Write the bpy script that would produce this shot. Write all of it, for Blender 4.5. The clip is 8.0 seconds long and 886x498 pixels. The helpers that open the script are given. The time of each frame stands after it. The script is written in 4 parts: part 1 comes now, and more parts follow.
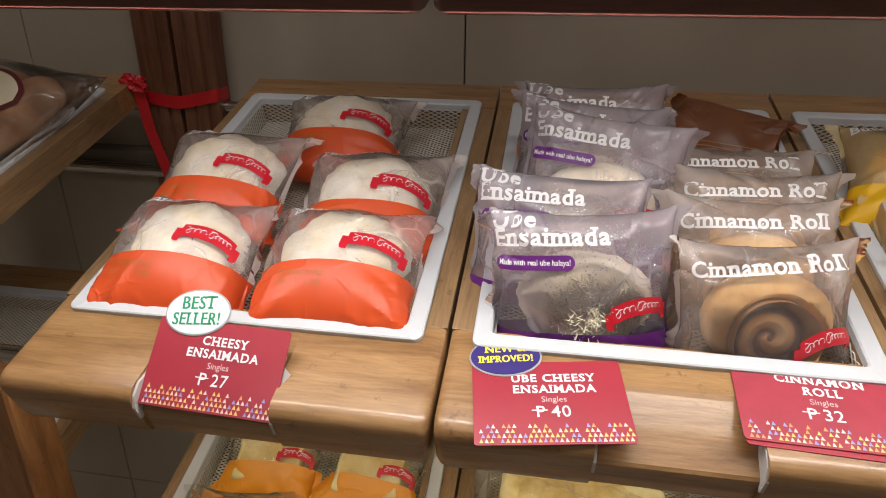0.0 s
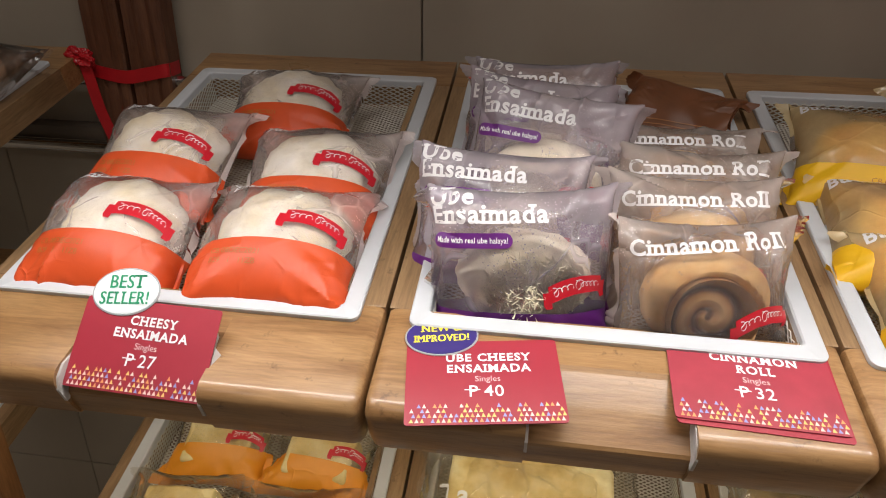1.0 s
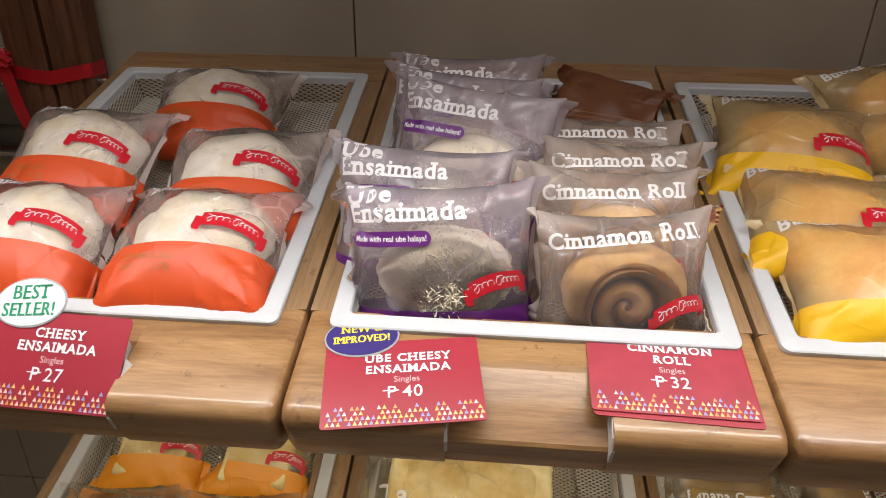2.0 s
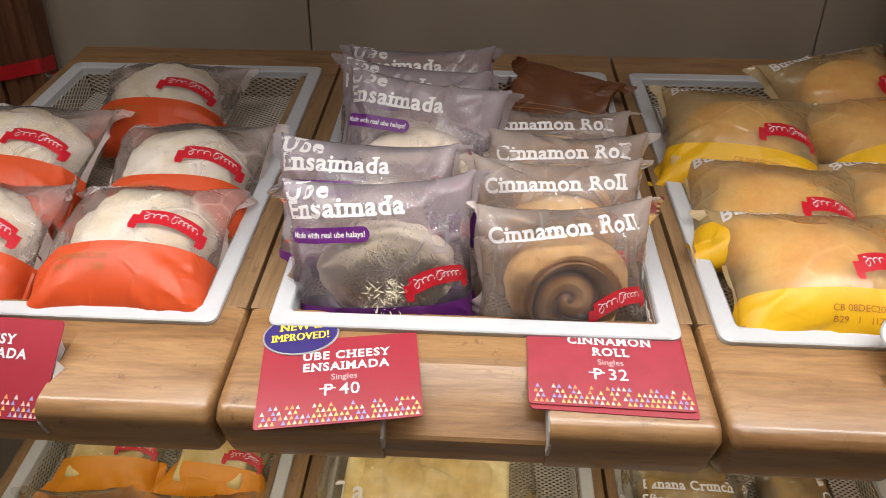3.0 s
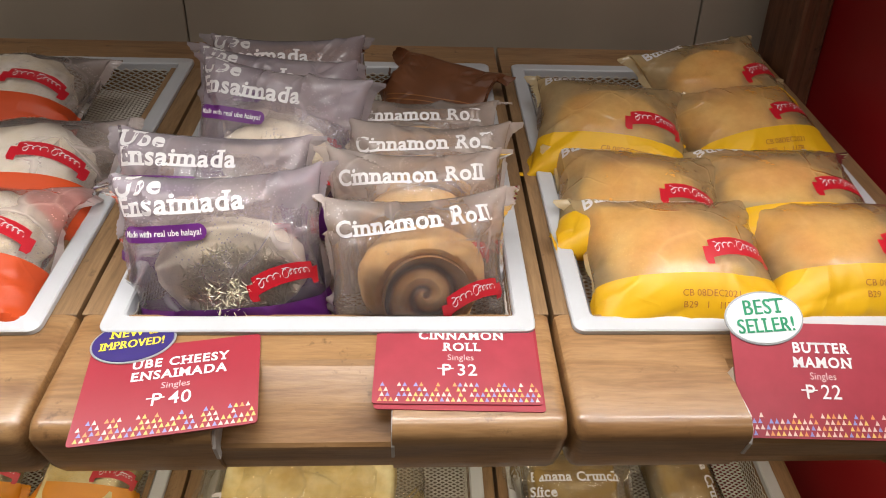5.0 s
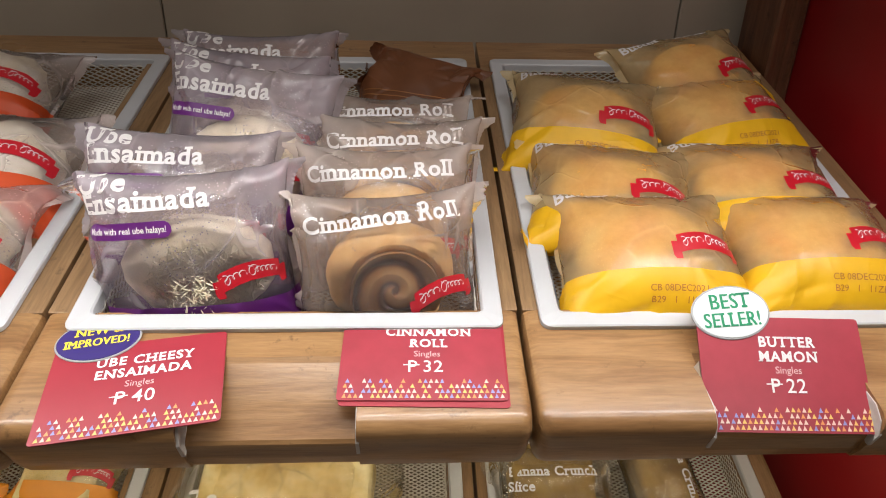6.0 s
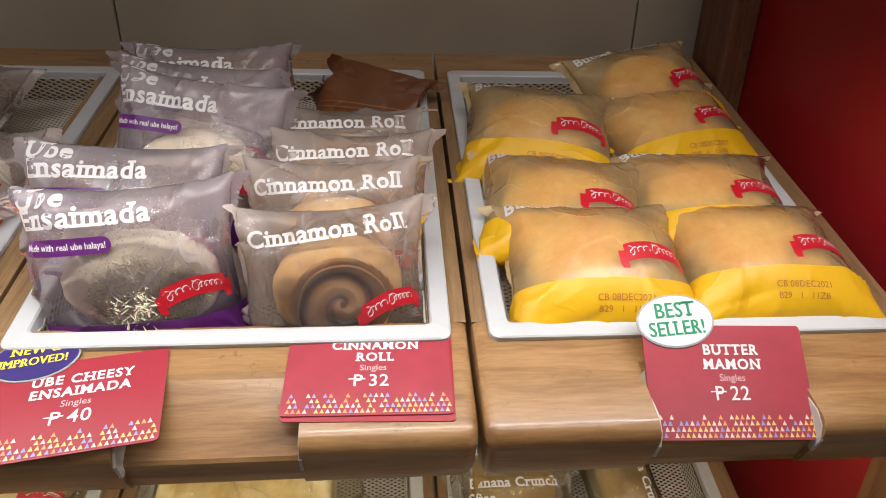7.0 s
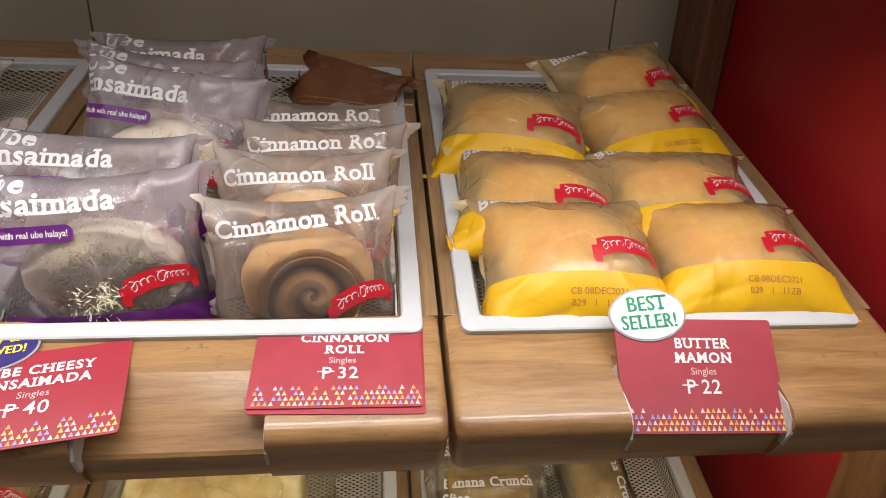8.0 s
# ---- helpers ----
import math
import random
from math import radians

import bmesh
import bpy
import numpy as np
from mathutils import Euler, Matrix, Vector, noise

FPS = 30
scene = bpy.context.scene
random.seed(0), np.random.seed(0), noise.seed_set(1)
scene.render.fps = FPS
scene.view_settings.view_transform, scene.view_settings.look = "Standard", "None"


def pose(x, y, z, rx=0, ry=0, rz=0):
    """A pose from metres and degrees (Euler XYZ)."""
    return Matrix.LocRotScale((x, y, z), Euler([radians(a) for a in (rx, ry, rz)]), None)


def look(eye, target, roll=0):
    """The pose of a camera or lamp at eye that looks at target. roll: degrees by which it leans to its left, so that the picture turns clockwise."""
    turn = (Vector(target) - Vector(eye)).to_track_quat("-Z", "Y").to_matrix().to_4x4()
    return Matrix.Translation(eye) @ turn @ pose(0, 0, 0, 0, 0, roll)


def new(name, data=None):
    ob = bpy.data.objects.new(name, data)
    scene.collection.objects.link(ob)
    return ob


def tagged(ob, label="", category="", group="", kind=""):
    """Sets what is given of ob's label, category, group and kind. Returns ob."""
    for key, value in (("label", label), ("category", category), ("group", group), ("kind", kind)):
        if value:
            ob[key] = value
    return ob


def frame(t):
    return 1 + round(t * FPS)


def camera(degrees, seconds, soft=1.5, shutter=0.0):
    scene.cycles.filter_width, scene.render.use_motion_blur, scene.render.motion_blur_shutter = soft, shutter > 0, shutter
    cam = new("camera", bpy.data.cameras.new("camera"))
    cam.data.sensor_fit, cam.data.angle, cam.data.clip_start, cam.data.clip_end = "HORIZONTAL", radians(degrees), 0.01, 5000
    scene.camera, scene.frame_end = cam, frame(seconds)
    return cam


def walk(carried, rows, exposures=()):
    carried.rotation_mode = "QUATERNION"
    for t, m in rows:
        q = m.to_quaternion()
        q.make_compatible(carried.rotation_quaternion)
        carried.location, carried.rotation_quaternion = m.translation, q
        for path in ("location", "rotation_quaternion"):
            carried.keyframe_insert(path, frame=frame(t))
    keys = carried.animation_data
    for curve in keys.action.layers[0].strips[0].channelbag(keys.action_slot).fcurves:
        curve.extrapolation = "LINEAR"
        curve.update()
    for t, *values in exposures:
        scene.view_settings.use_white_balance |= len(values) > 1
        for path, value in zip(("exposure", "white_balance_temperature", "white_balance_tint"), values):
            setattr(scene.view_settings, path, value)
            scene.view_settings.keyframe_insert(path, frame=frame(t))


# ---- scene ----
import collections

# The plan is laid out on the sloping display shelf: x along its front, y up the slope, z square to it.
U = 0.857                                     # metres in one unit of the plan
SLOPE, HEIGHT = 16.5, 1.05
SHELF = pose(0, 0, HEIGHT, SLOPE)
cam = camera(69.61, 8.0, soft=1.0)
PATH = [
    (0, (0.0502, -0.3435, 0.3826), (-0.2550, 1.1780, -0.8792), -3.18),
    (0.5, (0.0607, -0.3407, 0.3782), (-0.2291, 1.1779, -0.8906), -2.56),
    (1, (0.0843, -0.3322, 0.3712), (-0.1606, 1.1633, -0.9340), -1.79),
    (1.5, (0.1040, -0.3257, 0.3690), (-0.0703, 1.1757, -0.9407), -1.02),
    (3, (0.1532, -0.3158, 0.3661), (0.0673, 1.1720, -0.9678), -0.37),
    (3.5, (0.1763, -0.3109, 0.3628), (0.1494, 1.1885, -0.9605), 0.42),
    (4, (0.1945, -0.3075, 0.3571), (0.2199, 1.1905, -0.9677), 1.50),
    (4.5, (0.2107, -0.3030, 0.3513), (0.2876, 1.1896, -0.9776), 2.64),
    (6, (0.2456, -0.3019, 0.3521), (0.3453, 1.1742, -0.9937), 2.53),
    (6.5, (0.2571, -0.3014, 0.3519), (0.3829, 1.1697, -0.9972), 3.07),
    (7, (0.2693, -0.3008, 0.3532), (0.4341, 1.1923, -0.9672), 3.48),
    (7.5, (0.2744, -0.3012, 0.3504), (0.4930, 1.1932, -0.9607), 5.20),
    (8, (0.2767, -0.3052, 0.3417), (0.4982, 1.1998, -0.9567), 5.23),
]
walk(cam, [(t, SHELF @ look(Vector(eye) * U, Vector(target) * U, roll)) for t, eye, target, roll in PATH])

# ---- light: shop ceiling panels in front of the shelf, a lamp strip below the board ----
world = bpy.data.worlds.new("world")
scene.world = world
world.use_nodes = True
world.node_tree.nodes["Background"].inputs[0].default_value = (1.0, 0.93, 0.85, 1)
world.node_tree.nodes["Background"].inputs[1].default_value = 0.07


def area(name, eye, target, sx, sy, watts, colour):
    lamp = bpy.data.lights.new(name, "AREA")
    lamp.shape, lamp.size, lamp.size_y, lamp.energy, lamp.color = "RECTANGLE", sx, sy, watts, colour
    ob = new(name, lamp)
    ob.matrix_basis = look(eye, target)
    return ob


CEIL = 2.75
WARM = (1.0, 0.95, 0.91)
area("ceiling_lamp", (0.30, -0.60, CEIL - 0.03), (0.30, -0.59, 0), 1.2, 0.3, 11, WARM)
area("ceiling_lamp", (-0.9, -1.8, CEIL - 0.03), (-0.9, -1.79, 0), 0.6, 0.6, 6, WARM)
area("ceiling_lamp", (1.4, -1.8, CEIL - 0.03), (1.4, -1.79, 0), 0.6, 0.6, 4, WARM)


def strip_lamp(y, z, watts, colour):
    """A lamp strip below the front of a tier of boards."""
    at = SHELF @ Vector((U * 0.12, U * y, U * z))
    area("strip_lamp", at, at + Vector((0, -0.20, -1)), 0.98, 0.03, watts, colour)


strip_lamp(0.016, 0.257, 2.9, (1.0, 0.97, 0.94))
strip_lamp(0.03, -0.072, 0.85, (1.0, 0.86, 0.62))
scene.view_settings.exposure = 0.0

# ---- materials ----
class Mat:
    """A node material with a Principled shader, built up step by step."""

    def __init__(self, name, rough=0.5, metal=0.0, spec=0.5, coat=0.0):
        self.m = bpy.data.materials.new(name)
        self.m.use_nodes = True
        self.t = self.m.node_tree
        self.p = self.t.nodes["Principled BSDF"]
        self.p.inputs["Roughness"].default_value = rough
        self.p.inputs["Metallic"].default_value = metal
        self.p.inputs["Specular IOR Level"].default_value = spec
        self.p.inputs["Coat Weight"].default_value = coat
        self.p.inputs["Coat Roughness"].default_value = 0.15

    def node(self, kind, **inputs):
        n = self.t.nodes.new(kind)
        for k, v in inputs.items():
            n.inputs[k.replace("_", " ")].default_value = v
        return n

    def link(self, a, b):
        self.t.links.new(a, b)
        return self

    def coords(self, scale=(1, 1, 1), which="Object", random_shift=True):
        c = self.node("ShaderNodeTexCoord")
        mp = self.node("ShaderNodeMapping")
        mp.inputs["Scale"].default_value = scale
        self.link(c.outputs[which], mp.inputs["Vector"])
        if random_shift:
            info = self.node("ShaderNodeObjectInfo")
            mul = self.node("ShaderNodeMath")
            mul.operation = "MULTIPLY"
            mul.inputs[1].default_value = 37.0
            self.link(info.outputs["Random"], mul.inputs[0])
            self.link(mul.outputs[0], mp.inputs["Location"])
        return mp.outputs["Vector"]

    def noise(self, vec, scale, detail=4, rough=0.55, distortion=0.0):
        n = self.node("ShaderNodeTexNoise", Scale=scale, Detail=detail, Roughness=rough, Distortion=distortion)
        self.link(vec, n.inputs["Vector"])
        return n.outputs["Fac"]

    def ramp(self, fac, stops):
        r = self.node("ShaderNodeValToRGB")
        e = r.color_ramp.elements
        while len(e) < len(stops):
            e.new(0.5)
        for i, (at, col) in enumerate(stops):
            e[i].position = at
            e[i].color = (*col, 1) if len(col) == 3 else (col[0],) * 3 + (1,)
        self.link(fac, r.inputs[0])
        return r.outputs["Color"]

    def mix(self, fac, a, b, mode="MIX"):
        n = self.node("ShaderNodeMix")
        n.data_type, n.blend_type = "RGBA", mode
        for v, i in ((fac, 0), (a, 6), (b, 7)):
            if isinstance(v, (int, float)):
                n.inputs[i].default_value = v if i == 0 else (v, v, v, 1)
            elif isinstance(v, tuple):
                n.inputs[i].default_value = (*v, 1)
            else:
                self.link(v, n.inputs[i])
        return n.outputs[2]

    def bump(self, height, strength=0.2, distance=0.002):
        b = self.node("ShaderNodeBump", Strength=strength, Distance=distance)
        self.link(height, b.inputs["Height"])
        self.link(b.outputs[0], self.p.inputs["Normal"])
        return self

    def colour(self, c):
        if isinstance(c, tuple):
            self.p.inputs["Base Color"].default_value = (*c, 1)
        else:
            self.link(c, self.p.inputs["Base Color"])
        return self


def wood(name, dark, mid, light, along="x", rough=0.40, coat=0.2):
    m = Mat(name, rough, coat=coat)
    sc = {"x": (1.6, 15, 15), "z": (15, 15, 1.6), "y": (15, 1.6, 15)}[along]
    v = m.coords(sc)
    grain = m.noise(v, 5.0, 6, 0.6, 0.8)
    fine = m.noise(m.coords(tuple(s * 6 for s in sc)), 6.0, 3, 0.6)
    col = m.ramp(grain, [(0.3, dark), (0.5, mid), (0.72, light)])
    col = m.mix(0.38, col, m.ramp(fine, [(0.35, (0.5,)), (0.62, (1.0,))]), "MULTIPLY")
    blot = m.noise(m.coords((1, 1, 1)), 9.0, 3)
    col = m.mix(0.5, col, m.ramp(blot, [(0.3, (0.72,)), (0.65, (1.0,))]), "MULTIPLY")
    scuff = m.noise(m.coords((1, 1, 1)), 60.0, 5, 0.7)
    col = m.mix(m.ramp(scuff, [(0.62, (0.0,)), (0.72, (0.65,))]), col, tuple(c * 0.35 for c in dark))
    m.colour(col)
    rr = m.ramp(blot, [(0.3, (rough * 0.8,)), (0.7, (rough * 1.5,))])
    m.link(rr, m.p.inputs["Roughness"])
    return m.bump(fine, 0.12, 0.001).m


def plain(name, col, rough=0.5, metal=0.0, spec=0.5, var=0.12, scale=25.0, bump=0.05, coat=0.0):
    m = Mat(name, rough, metal, spec, coat)
    n = m.noise(m.coords(), scale, 5, 0.6)
    m.colour(m.mix(1.0, tuple(col), m.ramp(n, [(0.3, (1 - var,)), (0.7, (1.0,))]), "MULTIPLY"))
    return m.bump(n, bump, 0.001).m


def crease(m, scale=30.0):
    """The relief of creased film: ridges along the edges of warped cells."""
    v = m.coords()
    warp = m.node("ShaderNodeTexNoise", Scale=scale * 0.5, Detail=2.0)
    m.link(v, warp.inputs["Vector"])
    add = m.node("ShaderNodeVectorMath")
    add.operation = "MULTIPLY_ADD"
    add.inputs[1].default_value = (0.05, 0.05, 0.05)
    m.link(warp.outputs["Color"], add.inputs[0]).link(v, add.inputs[2])
    cells = m.node("ShaderNodeTexVoronoi", Scale=scale)
    cells.feature = "DISTANCE_TO_EDGE"
    m.link(add.outputs[0], cells.inputs["Vector"])
    patchy = m.ramp(m.noise(v, scale * 0.6, 2), [(0.45, (0.0,)), (0.7, (1.0,))])
    return m.mix(1.0, m.ramp(cells.outputs["Distance"], [(0.0, (1.0,)), (0.06, (0.3,)), (0.30, (0.0,))]), patchy, "MULTIPLY")


def band(name, col, rough, var):
    """Opaque print on the film, creased with it."""
    m = Mat(name, rough, spec=0.4)
    n = m.noise(m.coords(), 30.0, 5, 0.6)
    m.colour(m.mix(1.0, tuple(col), m.ramp(n, [(0.3, (1 - var,)), (0.7, (1.0,))]), "MULTIPLY"))
    return m.bump(crease(m, 26.0), 0.45, 0.002).m


def film(name, tint, haze, clear=0.55, rough=0.22, purple=None, milky=0.28, specks=0.55, white=0.5):
    """Frosted packing film: part clear, part milky, with specks of moisture and crinkles."""
    m = Mat(name, rough, spec=0.5)
    v = m.coords()
    n = m.noise(v, 38.0, 5, 0.65)
    body = tuple(haze)
    if purple:
        uv = m.node("ShaderNodeTexCoord")
        sep = m.node("ShaderNodeSeparateXYZ")
        m.link(uv.outputs["UV"], sep.inputs[0])
        side = m.ramp(sep.outputs["X"], [(0.03, (1.0,)), (0.2, (0.25,)), (0.5, (0.05,)), (0.82, (0.25,)), (0.97, (1.0,))])
        low = m.ramp(sep.outputs["Y"], [(0.05, (1.0,)), (0.3, (0.45,)), (0.55, (0.05,))])
        body = m.mix(m.mix(1.0, side, low, "MULTIPLY"), tuple(haze), purple)
    m.colour(body)
    speck = m.node("ShaderNodeTexVoronoi", Scale=420.0)
    m.link(v, speck.inputs["Vector"])
    patch = m.ramp(m.noise(v, 26.0, 3), [(0.48, (0.0,)), (0.62, (1.0,))])
    dots = m.mix(1.0, m.ramp(speck.outputs["Distance"], [(0.16, (1.0,)), (0.26, (0.0,))]), patch, "MULTIPLY")
    opaque = m.ramp(n, [(0.25, (max(1 - clear - 0.1, 0.02),)), (0.75, (1 - clear + 0.1,))])
    fac = m.mix(m.mix(1.0, dots, specks, "MULTIPLY"), opaque, 1.0)
    # the film lies clear on the bread and stands off milky round it
    place = m.node("ShaderNodeUVMap")
    place.uv_map = "Gap"
    off = m.node("ShaderNodeSeparateXYZ")
    m.link(place.outputs["UV"], off.inputs[0])
    fac = m.mix(m.ramp(off.outputs["X"], [(0.05, (0.0,)), (0.9, (milky,))]), fac, 1.0)
    # whitened crease lines paint in the bright glints along the folds
    ridges = crease(m)
    fac = m.mix(m.mix(1.0, ridges, white, "MULTIPLY"), fac, 1.0)
    tr = m.node("ShaderNodeBsdfTransparent")
    tr.inputs[0].default_value = (*tint, 1)
    mx = m.node("ShaderNodeMixShader")
    through_film = m.node("ShaderNodeBsdfTranslucent")
    if isinstance(body, tuple):
        through_film.inputs[0].default_value = (*body, 1)
    else:
        m.link(body, through_film.inputs[0])
    milk = m.node("ShaderNodeMixShader", Fac=0.45)
    m.link(m.p.outputs[0], milk.inputs[1]).link(through_film.outputs[0], milk.inputs[2])
    m.link(fac, mx.inputs[0]).link(tr.outputs[0], mx.inputs[1]).link(milk.outputs[0], mx.inputs[2])
    m.bump(ridges, 0.6, 0.002)
    gloss = m.node("ShaderNodeBsdfGlossy", Roughness=rough)
    fres = m.node("ShaderNodeFresnel", IOR=1.36)
    top = m.node("ShaderNodeMixShader")
    normal = m.p.inputs["Normal"].links[0].from_socket
    m.link(normal, gloss.inputs["Normal"]).link(normal, fres.inputs["Normal"])
    m.link(fres.outputs[0], top.inputs[0]).link(mx.outputs[0], top.inputs[1]).link(gloss.outputs[0], top.inputs[2])
    m.link(top.outputs[0], m.t.nodes["Material Output"].inputs[0])
    return m.m


def bread(name, dark, mid, light, scale=40.0, bump=0.6, rough=0.7):
    m = Mat(name, rough, spec=0.3)
    v = m.coords()
    n = m.noise(v, scale, 6, 0.65)
    big = m.noise(v, 30.0, 3)
    col = m.ramp(big, [(0.3, dark), (0.5, mid), (0.7, light)])
    col = m.mix(0.4, col, m.ramp(n, [(0.3, (0.6,)), (0.7, (1.0,))]), "MULTIPLY")
    m.colour(col)
    m.p.inputs["Subsurface Weight"].default_value = 0.0
    return m.bump(n, bump, 0.002).m


OAK = wood("oiled_oak", (0.235, 0.113, 0.041), (0.35, 0.187, 0.074), (0.44, 0.252, 0.109), rough=0.34, coat=0.45)
OAK_Y = wood("oiled_oak_lengthwise", (0.20, 0.112, 0.05), (0.30, 0.178, 0.085), (0.39, 0.24, 0.12), "y")
OAK_Z = wood("oak_leg", (0.14, 0.055, 0.02), (0.23, 0.10, 0.036), (0.30, 0.14, 0.055), "z")
# The back posts stand in shade, painted here as a darker wood tone.
POST = wood("shaded_post_wood", (0.10, 0.035, 0.017), (0.16, 0.062, 0.03), (0.22, 0.09, 0.045), "z", 0.45, 0.1)
# Upper boards' front edges: their shade is put into this dark colour.
SHADED_FRONT = wood("shaded_front_wood", (0.06, 0.016, 0.012), (0.09, 0.026, 0.018), (0.12, 0.036, 0.024), "x", 0.45, 0.1)
TRAY_WHITE = plain("white_enamel", (0.56, 0.57, 0.59), 0.35, var=0.08)
MESH_CREAM = plain("cream_enamel_mesh", (0.66, 0.62, 0.54), 0.45, var=0.15, scale=60)
TILE = plain("beige_wall_tile", (0.40, 0.345, 0.275), 0.35, var=0.10, scale=6)
GROUT = plain("dark_grout", (0.16, 0.13, 0.10), 0.9)
RED_WALL = plain("red_panel_paint", (0.36, 0.012, 0.016), 0.38, var=0.15, scale=5)
CHROME = plain("chrome", (0.72, 0.72, 0.72), 0.16, 1.0, var=0.1)
PALE_EDGE = plain("pale_scuffed_card", (0.62, 0.58, 0.55), 0.6, var=0.3, scale=70)
CLEAR_EDGE = plain("scuffed_brown_card", (0.45, 0.36, 0.27), 0.5, var=0.4, scale=60)
CARD_RED = plain("red_card", (0.35, 0.024, 0.042), 0.38, var=0.10, scale=30, coat=0.2)
CARD_FADED = plain("worn_red_card", (0.38, 0.045, 0.066), 0.36, var=0.18, scale=45, coat=0.2)
INK_WHITE = plain("white_ink", (0.76, 0.74, 0.74), 0.5, var=0.03)
INK_PINK = plain("pale_pink_ink", (0.75, 0.5, 0.5), 0.5, var=0.03)
INK_GREEN = plain("green_ink", (0.01, 0.26, 0.12), 0.5, var=0.05)
INK_YELLOW = plain("yellow_ink", (0.85, 0.70, 0.05), 0.5, var=0.05)
INK_BLUE = plain("deep_blue_ink", (0.035, 0.02, 0.16), 0.4, var=0.05)
INK_BROWN = plain("brown_date_ink", (0.42, 0.16, 0.03), 0.6, var=0.1)
INK_GREY = plain("grey_rim_ink", (0.35, 0.36, 0.37), 0.4, var=0.05)
BADGE_WHITE = plain("white_badge", (0.70, 0.74, 0.75), 0.35, var=0.04)
TRI = [plain("triangle_ink", c, 0.5, var=0.05) for c in
       ((0.82, 0.52, 0.16), (0.30, 0.30, 0.60), (0.80, 0.58, 0.52), (0.78, 0.32, 0.12))]
RIBBON_RED = plain("red_satin_ribbon", (0.55, 0.012, 0.02), 0.35, var=0.15, scale=60)
LOGO_RED = plain("red_print", (0.56, 0.012, 0.025), 0.35, var=0.05)
BAND_ORANGE = band("orange_film_print", (0.64, 0.080, 0.018), 0.42, 0.15)
BAND_YELLOW = band("yellow_film_print", (0.80, 0.45, 0.012), 0.42, 0.14)
BAND_AMBER = band("amber_film_print", (0.78, 0.30, 0.02), 0.40, 0.12)
BAND_PURPLE = band("purple_film_print", (0.13, 0.02, 0.18), 0.36, 0.15)
BAND_BROWN = band("brown_film_print", (0.20, 0.075, 0.032), 0.36, 0.3)
STRIPE = plain("ochre_print", (0.42, 0.18, 0.06), 0.4, var=0.3, scale=60)
LABEL_CREAM = plain("cream_label", (0.74, 0.64, 0.46), 0.45, var=0.06)
LABEL_MAROON = plain("maroon_label", (0.12, 0.02, 0.02), 0.4, var=0.1)
FILM_PINK = film("rosy_clear_film", (0.97, 0.93, 0.91), (0.92, 0.80, 0.77), 0.82, milky=0.60, specks=0.8)
FILM_MAUVE = film("mauve_frosted_film", (0.98, 0.95, 0.97), (0.74, 0.66, 0.72), 0.93, purple=(0.22, 0.10, 0.34), milky=0.54)
FILM_SEAL = film("mauve_seal_film", (0.88, 0.85, 0.87), (0.55, 0.50, 0.54), 0.5)
FILM_TAN = film("frosted_film", (0.95, 0.90, 0.86), (0.82, 0.72, 0.67), 0.88, milky=0.58)
FILM_GOLD = film("amber_frosted_film", (1.0, 0.92, 0.76), (0.93, 0.74, 0.42), 0.62, rough=0.24, milky=0.58, specks=0.08, white=0.22)
FILM_GLASSY = film("glassy_film", (0.97, 0.95, 0.93), (0.6, 0.55, 0.5), 0.95, 0.15, milky=0.05)
FILM_CLEAR = film("clear_film", (0.98, 0.96, 0.93), (0.82, 0.76, 0.62), 0.95, 0.2, milky=0.10, specks=0.2, white=0.25)
BUN_WHITE = bread("sugared_bun", (0.84, 0.75, 0.52), (0.91, 0.88, 0.76), (0.95, 0.94, 0.90), 90, 0.45)
BUN_UBE = bread("ube_bun", (0.56, 0.45, 0.40), (0.90, 0.81, 0.60), (0.95, 0.89, 0.70), 70, 0.2)
CHEESE = plain("grated_cheese", (0.92, 0.85, 0.64), 0.8, spec=0.2, var=0.2)
SPONGE = bread("golden_sponge", (0.80, 0.36, 0.05), (0.88, 0.52, 0.10), (0.94, 0.68, 0.24), 90, 0.25)
CAKE = bread("pale_yellow_cake", (0.58, 0.40, 0.13), (0.78, 0.62, 0.29), (0.90, 0.80, 0.50), 70, 0.45)
BANANA = bread("brown_banana_cake", (0.20, 0.12, 0.035), (0.36, 0.23, 0.07), (0.46, 0.32, 0.11), 80, 0.7)
ROLLS = bread("brown_soft_rolls", (0.26, 0.12, 0.06), (0.42, 0.22, 0.11), (0.55, 0.34, 0.19), 40, 0.3)


def roll_material():
    m = Mat("cinnamon_dough", 0.55, spec=0.35)
    c = m.node("ShaderNodeTexCoord")
    sep = m.node("ShaderNodeSeparateXYZ")
    m.link(c.outputs["UV"], sep.inputs[0])
    n = m.noise(m.coords(), 60.0, 5)
    col = m.ramp(sep.outputs["X"], [(0.0, (0.13, 0.055, 0.03)), (0.35, (0.26, 0.11, 0.05)), (0.62, (0.58, 0.31, 0.12)), (1.0, (0.76, 0.48, 0.22))])
    m.colour(m.mix(0.5, col, m.ramp(n, [(0.3, (0.6,)), (0.7, (1.0,))]), "MULTIPLY"))
    return m.bump(n, 0.4, 0.002).m


CINNAMON = roll_material()
DOUGH = bread("cinnamon_roll_crust", (0.66, 0.37, 0.13), (0.80, 0.52, 0.23), (0.88, 0.64, 0.34), 50, 0.5)

# ---- building helpers ----
def on_shelf(x, y, z, rx=0, ry=0, rz=0, spin=0):
    """A pose on the sloping shelf, from plan units and degrees."""
    return SHELF @ pose(U * x, U * y, U * z, rx, ry, rz) @ pose(0, 0, 0, 0, 0, spin)


